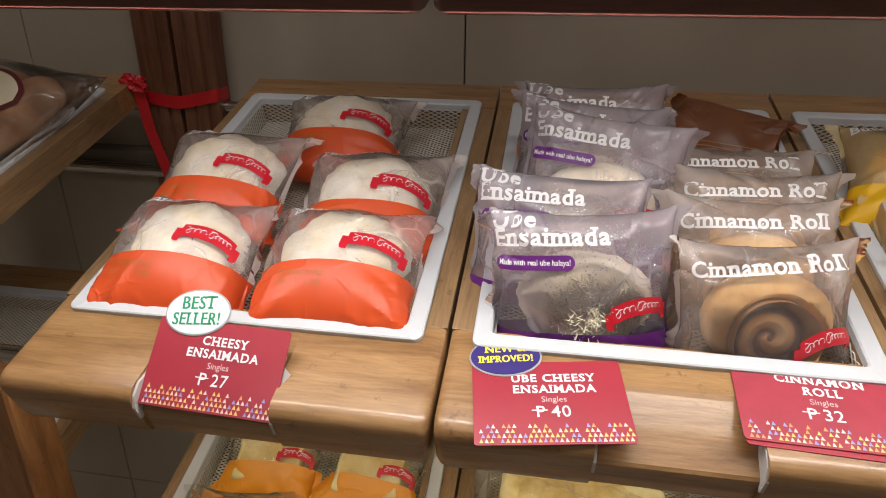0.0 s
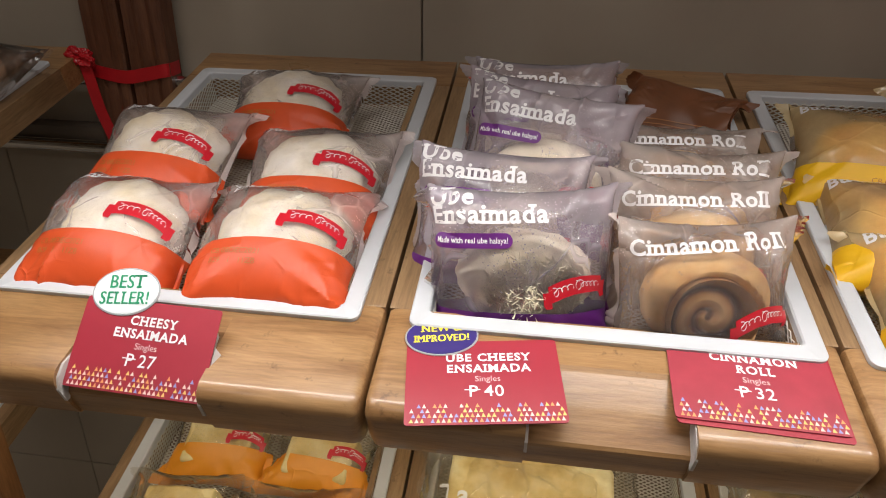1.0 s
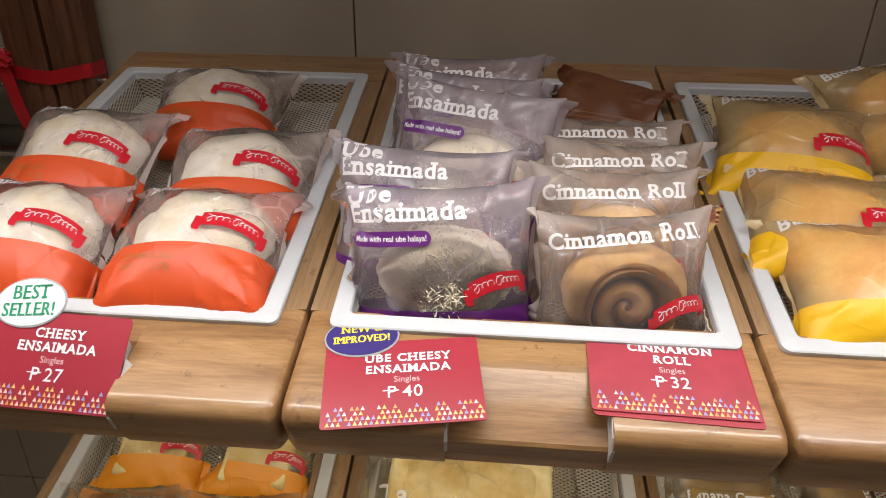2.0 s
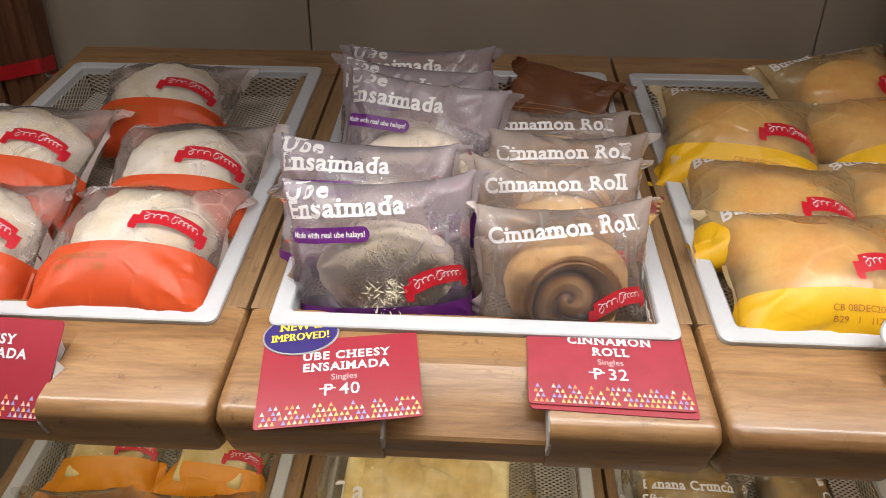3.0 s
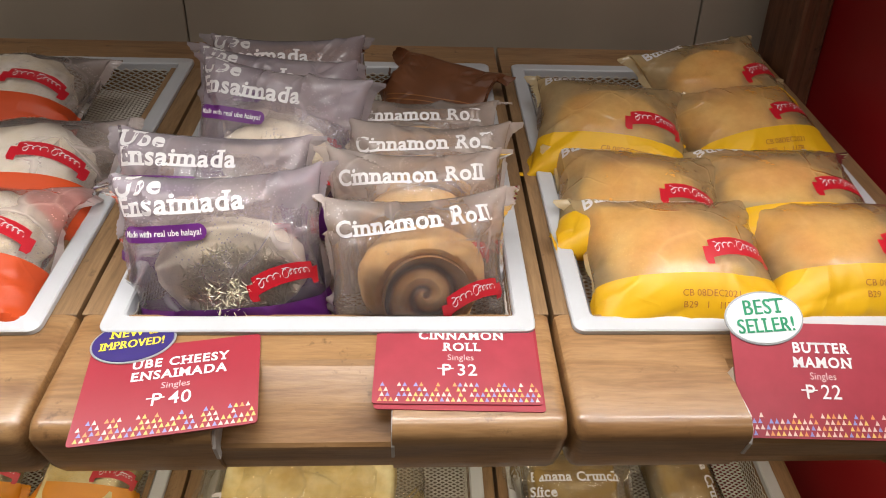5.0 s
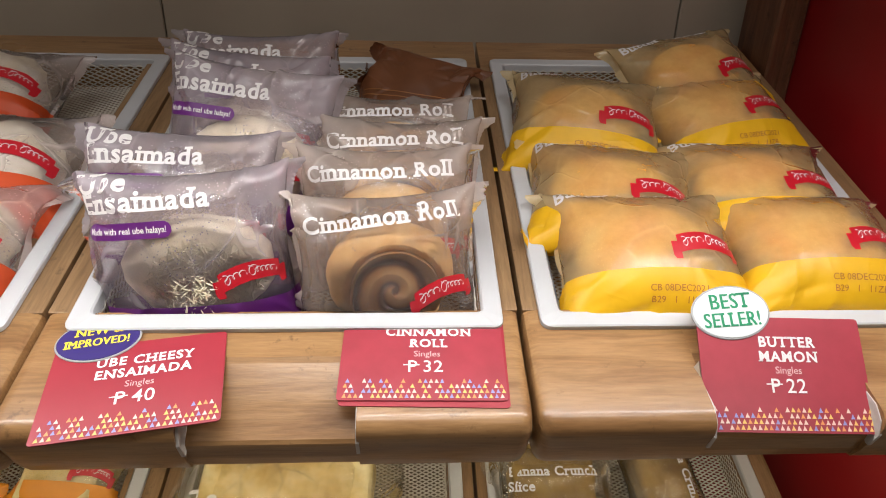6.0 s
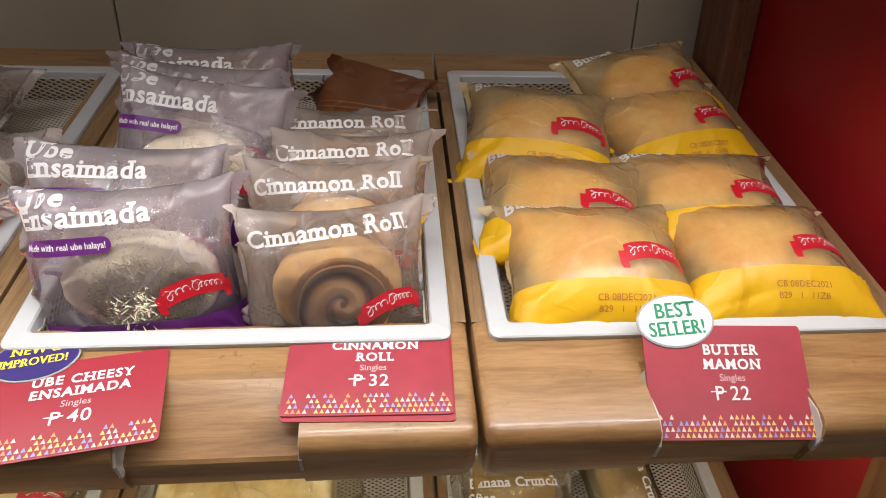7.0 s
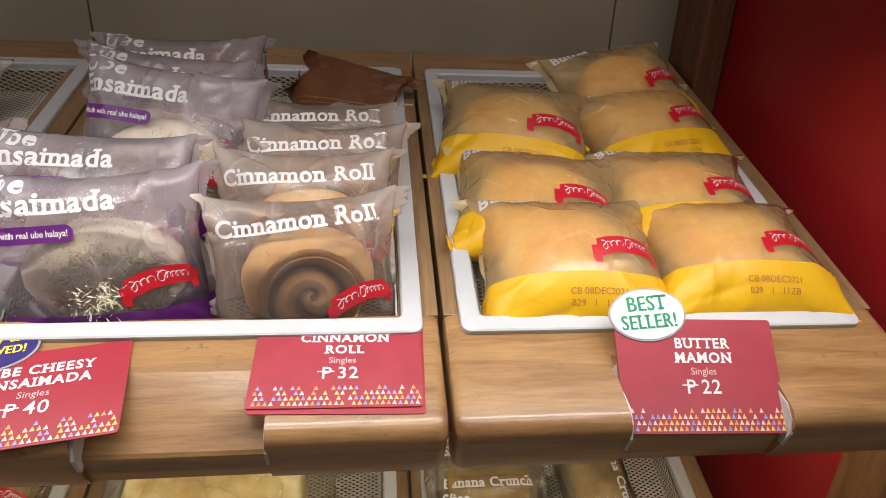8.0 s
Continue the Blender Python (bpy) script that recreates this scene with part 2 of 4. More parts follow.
def upright(x, y, z):
    """A plumb pose at a place of the plan."""
    return Matrix.Translation(SHELF @ Vector((U * x, U * y, U * z)))


def thing(name, m, label, category, group="", kind=""):
    ob = new(name)
    ob.empty_display_size = 0.05
    ob.matrix_basis = m
    return tagged(ob, label, category, group, kind)


def mesh_of(bm, material, smooth=True, name="part"):
    bm.transform(Matrix.Scale(U, 4))
    me = bpy.data.meshes.new(name)
    bm.to_mesh(me)
    bm.free()
    me.materials.append(material)
    if smooth:
        me.shade_smooth()
        me.set_sharp_from_angle(angle=radians(34))
    return me


def part(name, bm, material, parent, label="", smooth=True, m=None, kind=""):
    ob = new(name, bm if isinstance(bm, bpy.types.Mesh) else mesh_of(bm, material, smooth, name))
    ob.parent = parent
    if m is not None:
        ob.matrix_basis = m
    return tagged(ob, label, kind=kind)


def setting(name, bm, material, label, category, m=None, smooth=False):
    ob = new(name, mesh_of(bm, material, smooth, name))
    if m is not None:
        ob.matrix_basis = m
    return tagged(ob, label, category, kind="structure")


def box(x0, x1, y0, y1, z0, z1, bevel=0.0, seg=2, bm=None):
    bm2 = bmesh.new()
    bmesh.ops.create_cube(bm2, size=1, matrix=Matrix.LocRotScale(((x0 + x1) / 2, (y0 + y1) / 2, (z0 + z1) / 2), None, (x1 - x0, y1 - y0, z1 - z0)))
    if bevel:
        bmesh.ops.bevel(bm2, geom=bm2.edges[:], offset=bevel, segments=seg, profile=0.5, affect="EDGES")
    if bm is None:
        return bm2
    me = bpy.data.meshes.new("tmp")
    bm2.to_mesh(me)
    bm2.free()
    bm.from_mesh(me)
    bpy.data.meshes.remove(me)
    return bm


def loft(rings, closed=True, caps=True):
    """Skin a list of equally long point loops."""
    bm = bmesh.new()
    vs = [[bm.verts.new(p) for p in ring] for ring in rings]
    n = len(rings[0])
    for a, b in zip(vs, vs[1:]):
        for i in range(n if closed else n - 1):
            j = (i + 1) % n
            bm.faces.new((a[i], a[j], b[j], b[i]))
    if caps:
        bm.faces.new(vs[0][::-1])
        bm.faces.new(vs[-1])
    bmesh.ops.recalc_face_normals(bm, faces=bm.faces[:])
    return bm


def rod(x0, x1, y, z, r, n=20):
    ring = lambda x, q: [(x, y + q * math.cos(2 * math.pi * k / n), z + q * math.sin(2 * math.pi * k / n)) for k in range(n)]
    return loft([ring(x0, r * 0.8), ring(x0 + r * 0.2, r), ring(x1 - r * 0.2, r), ring(x1, r * 0.8)])


TEXT = {}


def slabs(co, faces, size):
    """Short slabs across the ends of the upright strokes of flat lettering."""
    count = collections.Counter(tuple(sorted((f[k], f[k - 1]))) for f in faces for k in range(len(f)))
    more, quads, beside = [], [], collections.defaultdict(list)
    for (a, b), n in count.items():
        if n == 1:
            beside[a].append(b)
            beside[b].append(a)
    steep = lambda i, j: all(abs(co[k][0] - co[i][0]) < 0.4 * abs(co[k][1] - co[i][1]) for k in beside[i] if k != j)
    for (a, b), n in count.items():
        (x0, y0, _), (x1, y1, _) = co[a], co[b]
        x0, x1 = min(x0, x1), max(x0, x1)
        if n == 1 and abs(y0 - y1) < 0.012 * size and steep(a, b) and steep(b, a) and 0.05 * size < x1 - x0 < 0.24 * size:
            up = max(co[i][1] for f in faces if a in f or b in f for i in f) > max(y0, y1) + 0.02 * size
            low, high = (y0, y0 + 0.105 * size) if up else (y0 - 0.105 * size, y0)
            k = len(co) + len(more)
            more += [(x0 - 0.085 * size, low, 0), (x1 + 0.085 * size, low, 0), (x1 + 0.085 * size, high, 0), (x0 - 0.085 * size, high, 0)]
            quads.append((k, k + 1, k + 2, k + 3))
    return co + more, faces + quads


def glyphs(body, size, bold=0.0, spacing=1.0, slab=False):
    """Flat lettering, centred on its origin: corner points and faces."""
    key = (body, size, bold, spacing, slab)
    if key not in TEXT:
        cu = bpy.data.curves.new("lettering", "FONT")
        cu.body, cu.size, cu.offset, cu.align_x, cu.align_y = body, size, bold, "CENTER", "CENTER"
        cu.space_character, cu.resolution_u, cu.fill_mode = spacing, 3, "FRONT"
        ob = new("lettering", cu)
        bpy.context.view_layer.update()
        me = bpy.data.meshes.new_from_object(ob.evaluated_get(bpy.context.evaluated_depsgraph_get()))
        co, faces = [tuple(v.co) for v in me.vertices], [tuple(p.vertices) for p in me.polygons]
        TEXT[key] = slabs(co, faces, size) if slab else (co, faces)
        bpy.data.objects.remove(ob)
        bpy.data.meshes.remove(me)
    return TEXT[key]


def lettering(body, size, x, y, z=0.0, bold=0.0, spacing=1.0, turn=0.0, wrap=None, bm=None, stretch=1.0, slab=False):
    """Lettering as a mesh at (x, y), flat or wrapped onto a surface function."""
    bm = bm or bmesh.new()
    co, faces = glyphs(body, size, bold, spacing, slab)
    c, s = math.cos(radians(turn)), math.sin(radians(turn))
    vs = []
    for px, py, _ in co:
        px *= stretch
        q = (x + c * px - s * py, y + s * px + c * py, z)
        vs.append(bm.verts.new(wrap(q[0], q[1]) if wrap else q))
    for f in faces:
        try:
            bm.faces.new([vs[i] for i in f])
        except ValueError:
            pass
    return bm


def patch(outline, wrap, rows=6):
    """A printed patch: a shape y0(x)..y1(x) over x in [a, b], wrapped onto a surface."""
    a, b, low, high, n = outline
    bm = bmesh.new()
    grid = []
    for i in range(n + 1):
        x = a + (b - a) * i / n
        grid.append([bm.verts.new(wrap(x, low(x) + (high(x) - low(x)) * j / rows)) for j in range(rows + 1)])
    for g, h in zip(grid, grid[1:]):
        for j in range(rows):
            bm.faces.new((g[j], h[j], h[j + 1], g[j + 1]))
    return bm


# ---- room shell ----
WALL = upright(0, 0.53, -0.015)
WY = (WALL.translation.y) / U
FLOOR_Z = -HEIGHT / U


def shell():
    s = 1 / U
    wz = WALL.translation.z / U
    # floor, ceiling and the three cream walls are unseen, added to close the room
    setting("floor", box(-2.6 * s, 2.6 * s, -3.2 * s, 0.9 * s, -0.1, 0.0), plain("floor_tile", (0.42, 0.37, 0.30), 0.3, var=0.15, scale=4), "beige polished shop floor", "floor")
    setting("ceiling", box(-2.6 * s, 2.6 * s, -3.2 * s, 0.9 * s, 2.75 * s, 2.85 * s), plain("ceiling_paint", (0.75, 0.72, 0.68), 0.8), "white painted shop ceiling", "ceiling")
    setting("wall_west", box(-2.7 * s, -2.6 * s, -3.2 * s, 0.9 * s, 0, 2.75 * s), plain("cream_paint", (0.62, 0.54, 0.44), 0.7), "cream painted side wall", "wall")
    setting("wall_east", box(2.6 * s, 2.7 * s, -3.2 * s, 0.9 * s, 0, 2.75 * s), plain("cream_paint", (0.62, 0.54, 0.44), 0.7), "cream painted side wall", "wall")
    setting("wall_south", box(-2.6 * s, 2.6 * s, -3.3 * s, -3.2 * s, 0, 2.75 * s), plain("cream_paint", (0.62, 0.54, 0.44), 0.7), "cream painted wall behind the aisle", "wall")
    wall = setting("wall_north", box(-2.6 * s, 2.6 * s, WY + 0.012, WY + 0.14, 0, 2.75 * s), GROUT, "wall faced with large beige tiles", "wall")
    gap, xs = 0.002, [-2.895, -2.194, -1.493, -0.792, -0.079, 0.609, 1.31, 2.01]
    zs = [0.0, wz - 0.865, wz - 0.165, wz + 0.535, wz + 1.235, 3.2]
    for x0, x1 in zip(xs, xs[1:]):
        for z0, z1 in zip(zs, zs[1:]):
            part("tile", box(x0 + gap / 2, x1 - gap / 2, WY, WY + 0.0125, z0 + gap / 2, z1 - gap / 2, 0.0012, 1), TILE, wall, smooth=False)
    setting("side_panel", box(0.716, 0.76, -0.018, WY - 0.002, 0.004, 2.3), RED_WALL, "glossy red painted side panel of the display", "panel")


shell()


# ---- sloping boards ----
LIP, LOW = -0.081, -0.058


def front_profile(ramp):
    if ramp:
        top = [(0.02, -0.004), (-0.022, -0.004), (-0.026, -0.006), (-0.05, -0.0155), (-0.0735, -0.0255), (-0.0755, -0.028)]
        return top + [(-0.0758, -0.031), (LIP + 0.006, -0.045), (LIP + 0.008, LOW + 0.002), (LIP + 0.010, LOW), (0.02, LOW)]
    r = 0.012
    arc = [(LIP + r - r * math.sin(a), -0.004 - r + r * math.cos(a)) for a in (radians(15 * k) for k in range(7))]
    return [(0.02, -0.004), (-0.02, -0.004)] + arc + [(LIP + 0.003, -0.045), (LIP + 0.006, LOW + 0.002), (LIP + 0.009, LOW), (0.02, LOW)]


def strip(x0, x1, ramp, r0=0.0, r1=0.0):
    """A length of the bullnosed front; r0 and r1 round its ends off."""
    prof = front_profile(ramp)

    def ring(x, inset):
        out = []
        for y, z in prof:
            out.append((x, y + inset if y < 0 else y, z + (-inset * 0.6 if z > -0.01 else inset * 0.5 if z < LOW + 0.01 else 0)))
        return out
    rings = []
    rings += [ring(x0 + r0 * (1 - math.cos(a)), r0 * (1 - math.sin(a))) for a in (0, 0.5, 1.0)] if r0 else []
    rings += [ring(x0 + r0, 0), ring(x1 - r1, 0)]
    rings += [ring(x1 - r1 * (1 - math.cos(a)), r1 * (1 - math.sin(a))) for a in (1.0, 0.5, 0)] if r1 else []
    return loft(rings)


def display_board(x0, x1, m, tray_x0, label, notch=True, group="display boards", front=OAK):
    """One board: bullnosed front rail with a label recess, two side rails and a back rail round the tray opening."""
    ob = thing("display_board", m, label, "shelf board", group)
    mid = (x0 + x1) / 2
    a, b, back = tray_x0 + 0.014, tray_x0 + 0.296, 0.416
    if notch:
        part("front_rail", strip(x0, mid - 0.057, False, r0=0.009), OAK, ob)
        part("label_recess", strip(mid - 0.057, mid + 0.057, True), OAK, ob, "flat worn recess cut into the front edge", smooth=False)
        part("front_rail", strip(mid + 0.057, x1, False, r1=0.009), OAK, ob)
        for x in (mid - 0.0572, mid + 0.0562):
            edge = loft([[(q, -0.05, -0.0075), (q, -0.066, -0.0055), (q, -0.076, -0.010), (q, LIP - 0.0005, -0.019), (q, LIP + 0.0005, -0.033), (q, -0.0775, -0.034), (q, -0.06, -0.021)] for q in (x, x + 0.0022)])
            part("recess_edge", edge, PALE_EDGE, ob, "pale scuffed edge of the recess", smooth=False)
    else:
        part("front_rail", strip(x0, x1, False, r0=0.009, r1=0.009), front, ob)
    part("side_rail", box(x0, a, 0.0201, back, -0.04, -0.004, 0.0005), OAK_Y, ob, smooth=False)
    part("side_rail", box(b, x1, 0.0201, back, -0.04, -0.004, 0.0005), OAK_Y, ob, smooth=False)
    part("back_rail", box(x0, x1, back + 0.0002, 0.487, -0.04, -0.004, 0.0008), OAK, ob, smooth=False)
    return ob


def mesh_sheet(w, d, px=0.0105, py=0.0054, t=0.0012):
    """Expanded metal: a lattice of diamonds from zigzag ribbons with a tilted second face for depth."""
    verts, faces = [], []
    nx, ny = int(w / px), int(d / py)
    px, py = w / nx, d / ny
    for j in range(ny):
        for s in (1, -1):
            base = len(verts)
            for i in range(2 * nx + 1):
                x = i * px / 2
                y = (j + 0.5) * py + s * (py / 2 if i % 2 else 0)
                verts += [(x, y - t / 2, 0.0), (x, y + t / 2, 0.0), (x, y + t / 2, -0.0011)]
            for i in range(2 * nx):
                k = base + 3 * i
                faces += [(k, k + 3, k + 4, k + 1), (k + 1, k + 4, k + 5, k + 2)]
    me = bpy.data.meshes.new("mesh_sheet")
    me.from_pydata([tuple(c * U for c in v) for v in verts], [], faces)
    me.materials.append(MESH_CREAM)
    return me


TW, TD, DEEP = 0.31, 0.43, 0.034


def tray_rim():
    """The flat enamel rim with its rounded corners and the turned-down inner lip."""
    def loop(inset, z, r):
        out = []
        for cx, cy, a0 in ((TW - inset - r, TD - inset - r, 0), (inset + r, TD - inset - r, 90), (inset + r, inset + r, 180), (TW - inset - r, inset + r, 270)):
            out += [(cx + r * math.cos(radians(a0 + 18 * k)), cy + r * math.sin(radians(a0 + 18 * k)), z) for k in range(6)]
        return out
    return loft([loop(0.0, -0.0036, 0.008), loop(0.0, 0.0, 0.008), loop(0.0012, 0.001, 0.008), loop(0.0135, 0.001, 0.004), loop(0.0148, -0.0003, 0.004), loop(0.0158, -0.008, 0.004),
                 loop(0.0168, -0.008, 0.003), loop(0.0165, -0.002, 0.003)], caps=False)


RIM = mesh_of(tray_rim(), TRAY_WHITE, True, "rim")
SHEET_FLOOR = mesh_sheet(TW - 0.035, TD - 0.035, 0.0086, 0.0046, 0.0020)
SHEET_LONG = mesh_sheet(TD - 0.035, DEEP - 0.006)
SHEET_SHORT = mesh_sheet(TW - 0.035, DEEP - 0.006)


def mesh_tray(m, label, group="mesh trays", wide=1.0):
    ob = thing("mesh_tray", m @ Matrix.Diagonal((wide, 1, 1, 1)), label, "tray", group)
    part("rim", RIM, None, ob)
    k = 0.0175
    part("mesh_floor", SHEET_FLOOR, None, ob, "diamond mesh", m=pose(k * U, k * U, -DEEP * U), kind="stuff")
    side = -0.006
    part("mesh_side", SHEET_SHORT, None, ob, m=pose(k * U, (TD - k) * U, (side - DEEP + 0.006) * U, 90), kind="stuff")
    part("mesh_side", SHEET_SHORT, None, ob, m=pose(k * U, k * U, (side - DEEP + 0.006) * U, 90), kind="stuff")
    part("mesh_side", SHEET_LONG, None, ob, m=pose(k * U, k * U, (side - DEEP + 0.006) * U, 90, 0, 90), kind="stuff")
    part("mesh_side", SHEET_LONG, None, ob, m=pose((TW - k) * U, k * U, (side - DEEP + 0.006) * U, 90, 0, 90), kind="stuff")
    return ob


COLUMNS = [(-0.3780, -0.0225, -0.3615), (-0.019, 0.3255, 0.0), (0.3295, 0.676, 0.3410)]
TIERS = [(0.0, 0.0, 0.0, "worn light oak display board with a rounded front edge"),
         (-0.010, -0.10, -0.327, "lower oak display board with a rounded front edge"),
         (0.0, 0.08, 0.318, "upper display board, front edge coloured dark for shade")]
for dx, dy, dz, words in TIERS:
    for x0, x1, tx in COLUMNS:
        display_board(x0, x1, on_shelf(dx, dy, dz), tx, words, notch=dz == 0, front=SHADED_FRONT if dz > 0 else OAK)
        if dz <= 0:
            mesh_tray(on_shelf(tx + dx, dy, dz), "white enamelled tray with a diamond mesh basket, set into the board", wide=1.035 if tx < -0.3 else 1.01)
for dx, dy, dz, words in ((0, 0, 0, "oak display board of the neighbouring bay"), (0, -0.10, -0.327, "lower oak display board of the neighbouring bay"), (0, 0.08, 0.318, "upper oak display board of the neighbouring bay")):
    display_board(-0.921, -0.570, on_shelf(dx, dy, dz), -0.899, words, notch=False, front=SHADED_FRONT if dz > 0 else OAK)
    if dz <= 0:
        mesh_tray(on_shelf(-0.899 + dx, dy, dz), "white enamelled mesh tray of the neighbouring bay")


# ---- posts, legs and rods ----
def post(name, x, y, z, w, d, height, down, material, label, grooves=True):
    """A plumb post with shallow grooves in its face."""
    g = 0.004
    pts = [(0, d), (0, 0.003), (0.003, 0)]
    if grooves:
        for q in (0.30, 0.66):
            pts += [(w * q, 0), (w * q + 0.002, g), (w * q + 0.005, g), (w * q + 0.007, 0)]
    pts += [(w - 0.003, 0), (w, 0.003), (w, d)]
    bm = loft([[(px, py, h) for px, py in pts] for h in (-down, height)])
    ob = new(name, mesh_of(bm, material, False, name))
    ob.matrix_basis = upright(x, y, z)
    return tagged(ob, label, "post")


foot = lambda y, z: (SHELF @ Vector((0, U * y, U * z))).z / U
post("shelf_post", -0.572, 0.487, 0, 0.058, 0.034, 0.9, foot(0.487, 0) - 0.001, POST, "reddish brown wooden post with grooves, coloured dark for shade, tied with red ribbon")
post("shelf_post", -0.508, 0.487, 0, 0.062, 0.034, 0.9, foot(0.487, 0) - 0.001, POST, "reddish brown wooden post with grooves, coloured dark for shade, tied with red ribbon")
post("shelf_post", 0.680, 0.405, 0, 0.034, 0.085, 0.9, foot(0.405, 0) - 0.001, POST, "brown grooved wooden post beside the red panel, coloured dark for shade")
post("support_post", -0.545, -0.02, -0.15, 0.062, 0.05, 0.03, foot(-0.02, -0.15) - 0.001, OAK_Z, "orange brown wooden front leg of the display", False)
post("support_post", 0.686, -0.075, -0.10, 0.058, 0.05, 0.035, foot(-0.075, -0.10) - 0.001, OAK_Z, "light brown wooden front leg of the display", False)
def bar(name, bm, mat, m, label, cat):
    o = new(name, mesh_of(bm, mat, True, name))
    o.matrix_basis = m
    return tagged(o, label, cat)


bar("support_rod", rod(-0.62, -0.36, 0.49, -0.055, 0.010), CHROME, on_shelf(0, 0, 0), "polished chrome rod carrying the boards", "rod")
bar("support_rod", rod(-1.2, -0.36, 0.445, -0.150, 0.010), CHROME, on_shelf(0, 0, 0), "polished chrome rod carrying the boards", "rod")
bar("back_rail", box(-1.2, -0.36, 0.452, 0.472, -0.143, -0.118, 0.003), plain("dark_rail_paint", (0.10, 0.075, 0.055), 0.4), on_shelf(0, 0, 0), "dark brown wooden rail behind the chrome rod", "rail")
bar("support_rod", rod(-0.56, -0.36, 0.0, -0.075, 0.009), CHROME, on_shelf(0, 0, 0), "polished chrome rod below the boards", "rod")


# ---- packed bread ----
def sgn_pow(c, p):
    return math.copysign(abs(c) ** p, c)


class Pillow:
    """A filled flow pack: two sheets of film joined all round, pulled over what lies inside until they settle into folds."""

    def __init__(self, w, h, body, seed, band=None, puff=0.0001, under=0.030, nu=68, nv=60, rounds=95, ears=0.007, creases=40):
        rng = np.random.default_rng(seed)
        self.w, self.h, self.seed = w, h, seed
        self.s, self.t = np.linspace(-1, 1, nu + 1), np.linspace(-1, 1, nv + 1)
        self.jb = 0
        if band is not None:
            self.jb = int(np.argmin(abs(self.t - band)))
            self.t[self.jb] = band
        x, y = np.meshgrid(self.s * w / 2, self.t * h / 2, indexing="ij")
        dome = ((1 - (2 * x / w) ** 2) * (1 - (2 * y / h) ** 2)) ** 0.5
        soft = lambda size: sum(rng.normal() * np.sin(rng.uniform(-1, 1) * size * x + rng.uniform(-1, 1) * size * y + rng.uniform(0, 6.3)) for _ in range(14)) / 4
        front = np.stack([x, y, 0.8 * body[5] * dome + 0.0035 * soft(150) * dome ** 0.5], -1)
        back = np.stack([x, y, -0.8 * body[5] * dome + 0.003 * soft(150) * dome ** 0.5], -1)
        lu, lv = np.diff(self.s) * w / 2, np.diff(self.t) * h / 2
        mid, size, power = np.array(body[:3]), np.array(body[3:6]), body[6]

        wave = lambda t: sum(rng.normal() * np.sin(rng.uniform(1, 6) * t + rng.uniform(0, 6.3)) for _ in range(4)) / 2
        curl = {0: ears * wave(self.t), -1: ears * wave(self.t)}

        def pull(p, q, length, stretch, squeeze):
            d = q - p
            far = np.sqrt((d * d).sum(-1)) + 1e-9
            off = (far - length) / far
            d *= (np.where(off > 0, stretch, squeeze) * 0.5 * off)[..., None]
            p += d
            q -= d

        for k in range(rounds):
            late = k / rounds
            for sheet, sign in ((front, 1), (back, -1)):
                if late < 0.5:
                    gu, gv = np.gradient(sheet, axis=0), np.gradient(sheet, axis=1)
                    n = np.cross(gu, gv)
                    n /= np.sqrt((n * n).sum(-1, keepdims=True)) + 1e-9
                    sheet += n * (sign * puff)
                if k % 8 == 0 and late < 0.6:
                    sheet[..., 2] += 0.0016 * soft(220) * dome ** 0.3
                for _ in range(4):
                    for e in (0, 1):
                        pull(sheet[e:-1:2], sheet[e + 1::2], lu[e::2, None], 1.0, 0.5)
                        pull(sheet[:, e:-1:2], sheet[:, e + 1::2], lv[None, e::2], 1.0, 0.5)
                    diag = np.sqrt(lu[:, None] ** 2 + lv[None] ** 2)
                    for e in (0, 1):
                        pull(sheet[e:-1:2, :-1], sheet[e + 1::2, 1:], diag[e::2], 0.7, 0.35)
                        pull(sheet[e:-1:2, 1:], sheet[e + 1::2, :-1], diag[e::2], 0.7, 0.35)
                for e in range(4):
                    pull(sheet[e:-2:4], sheet[e + 2::4][:sheet[e:-2:4].shape[0]], (lu[0] * 1.7), 0.0, 0.10)
                    pull(sheet[:, e:-2:4], sheet[:, e + 2::4][:, :sheet[:, e:-2:4].shape[1]], (lv[0] * 1.7), 0.0, 0.10)
                q = (sheet - mid) / size
                rho = (np.abs(q) ** power).sum(-1) ** (1 / power)
                inside = (rho < 1) & (rho > 1e-4)
                sheet[inside] = mid + q[inside] / rho[inside][:, None] * size
                sheet[..., 2] = np.maximum(sheet[..., 2], -under)
            for edge in (np.s_[0], np.s_[-1], np.s_[:, 0], np.s_[:, -1]):
                front[edge] = back[edge] = (front[edge] + back[edge]) / 2
            for edge in (0, -1):
                front[edge, :, 2] += 0.15 * (curl[edge] - front[edge, :, 2])
                back[edge] = front[edge]
            cross = front[..., 2] < back[..., 2]
            level = (front[..., 2] + back[..., 2]) / 2
            front[cross, 2] = level[cross]
            back[cross, 2] = level[cross] - 0.0001
        for sheet in (front, back):
            inner = sheet[1:-1, 1:-1]
            inner += 0.22 * ((sheet[2:, 1:-1] + sheet[:-2, 1:-1] + sheet[1:-1, 2:] + sheet[1:-1, :-2]) / 4 - inner)
        self.front, self.back = front, back
        q = (front - mid) / size
        self.gap = np.clip(((np.abs(q) ** power).sum(-1) ** (1 / power) - 1) * size.min() / 0.030, 0, 1)
        # sharp creases that run from the filling out to the edges
        u, v = np.meshgrid(self.s, self.t, indexing="ij")
        lift = np.zeros_like(u)
        for _ in range(creases):
            a = rng.uniform(0, 2 * math.pi)
            reach = rng.uniform(0.6, 0.98)
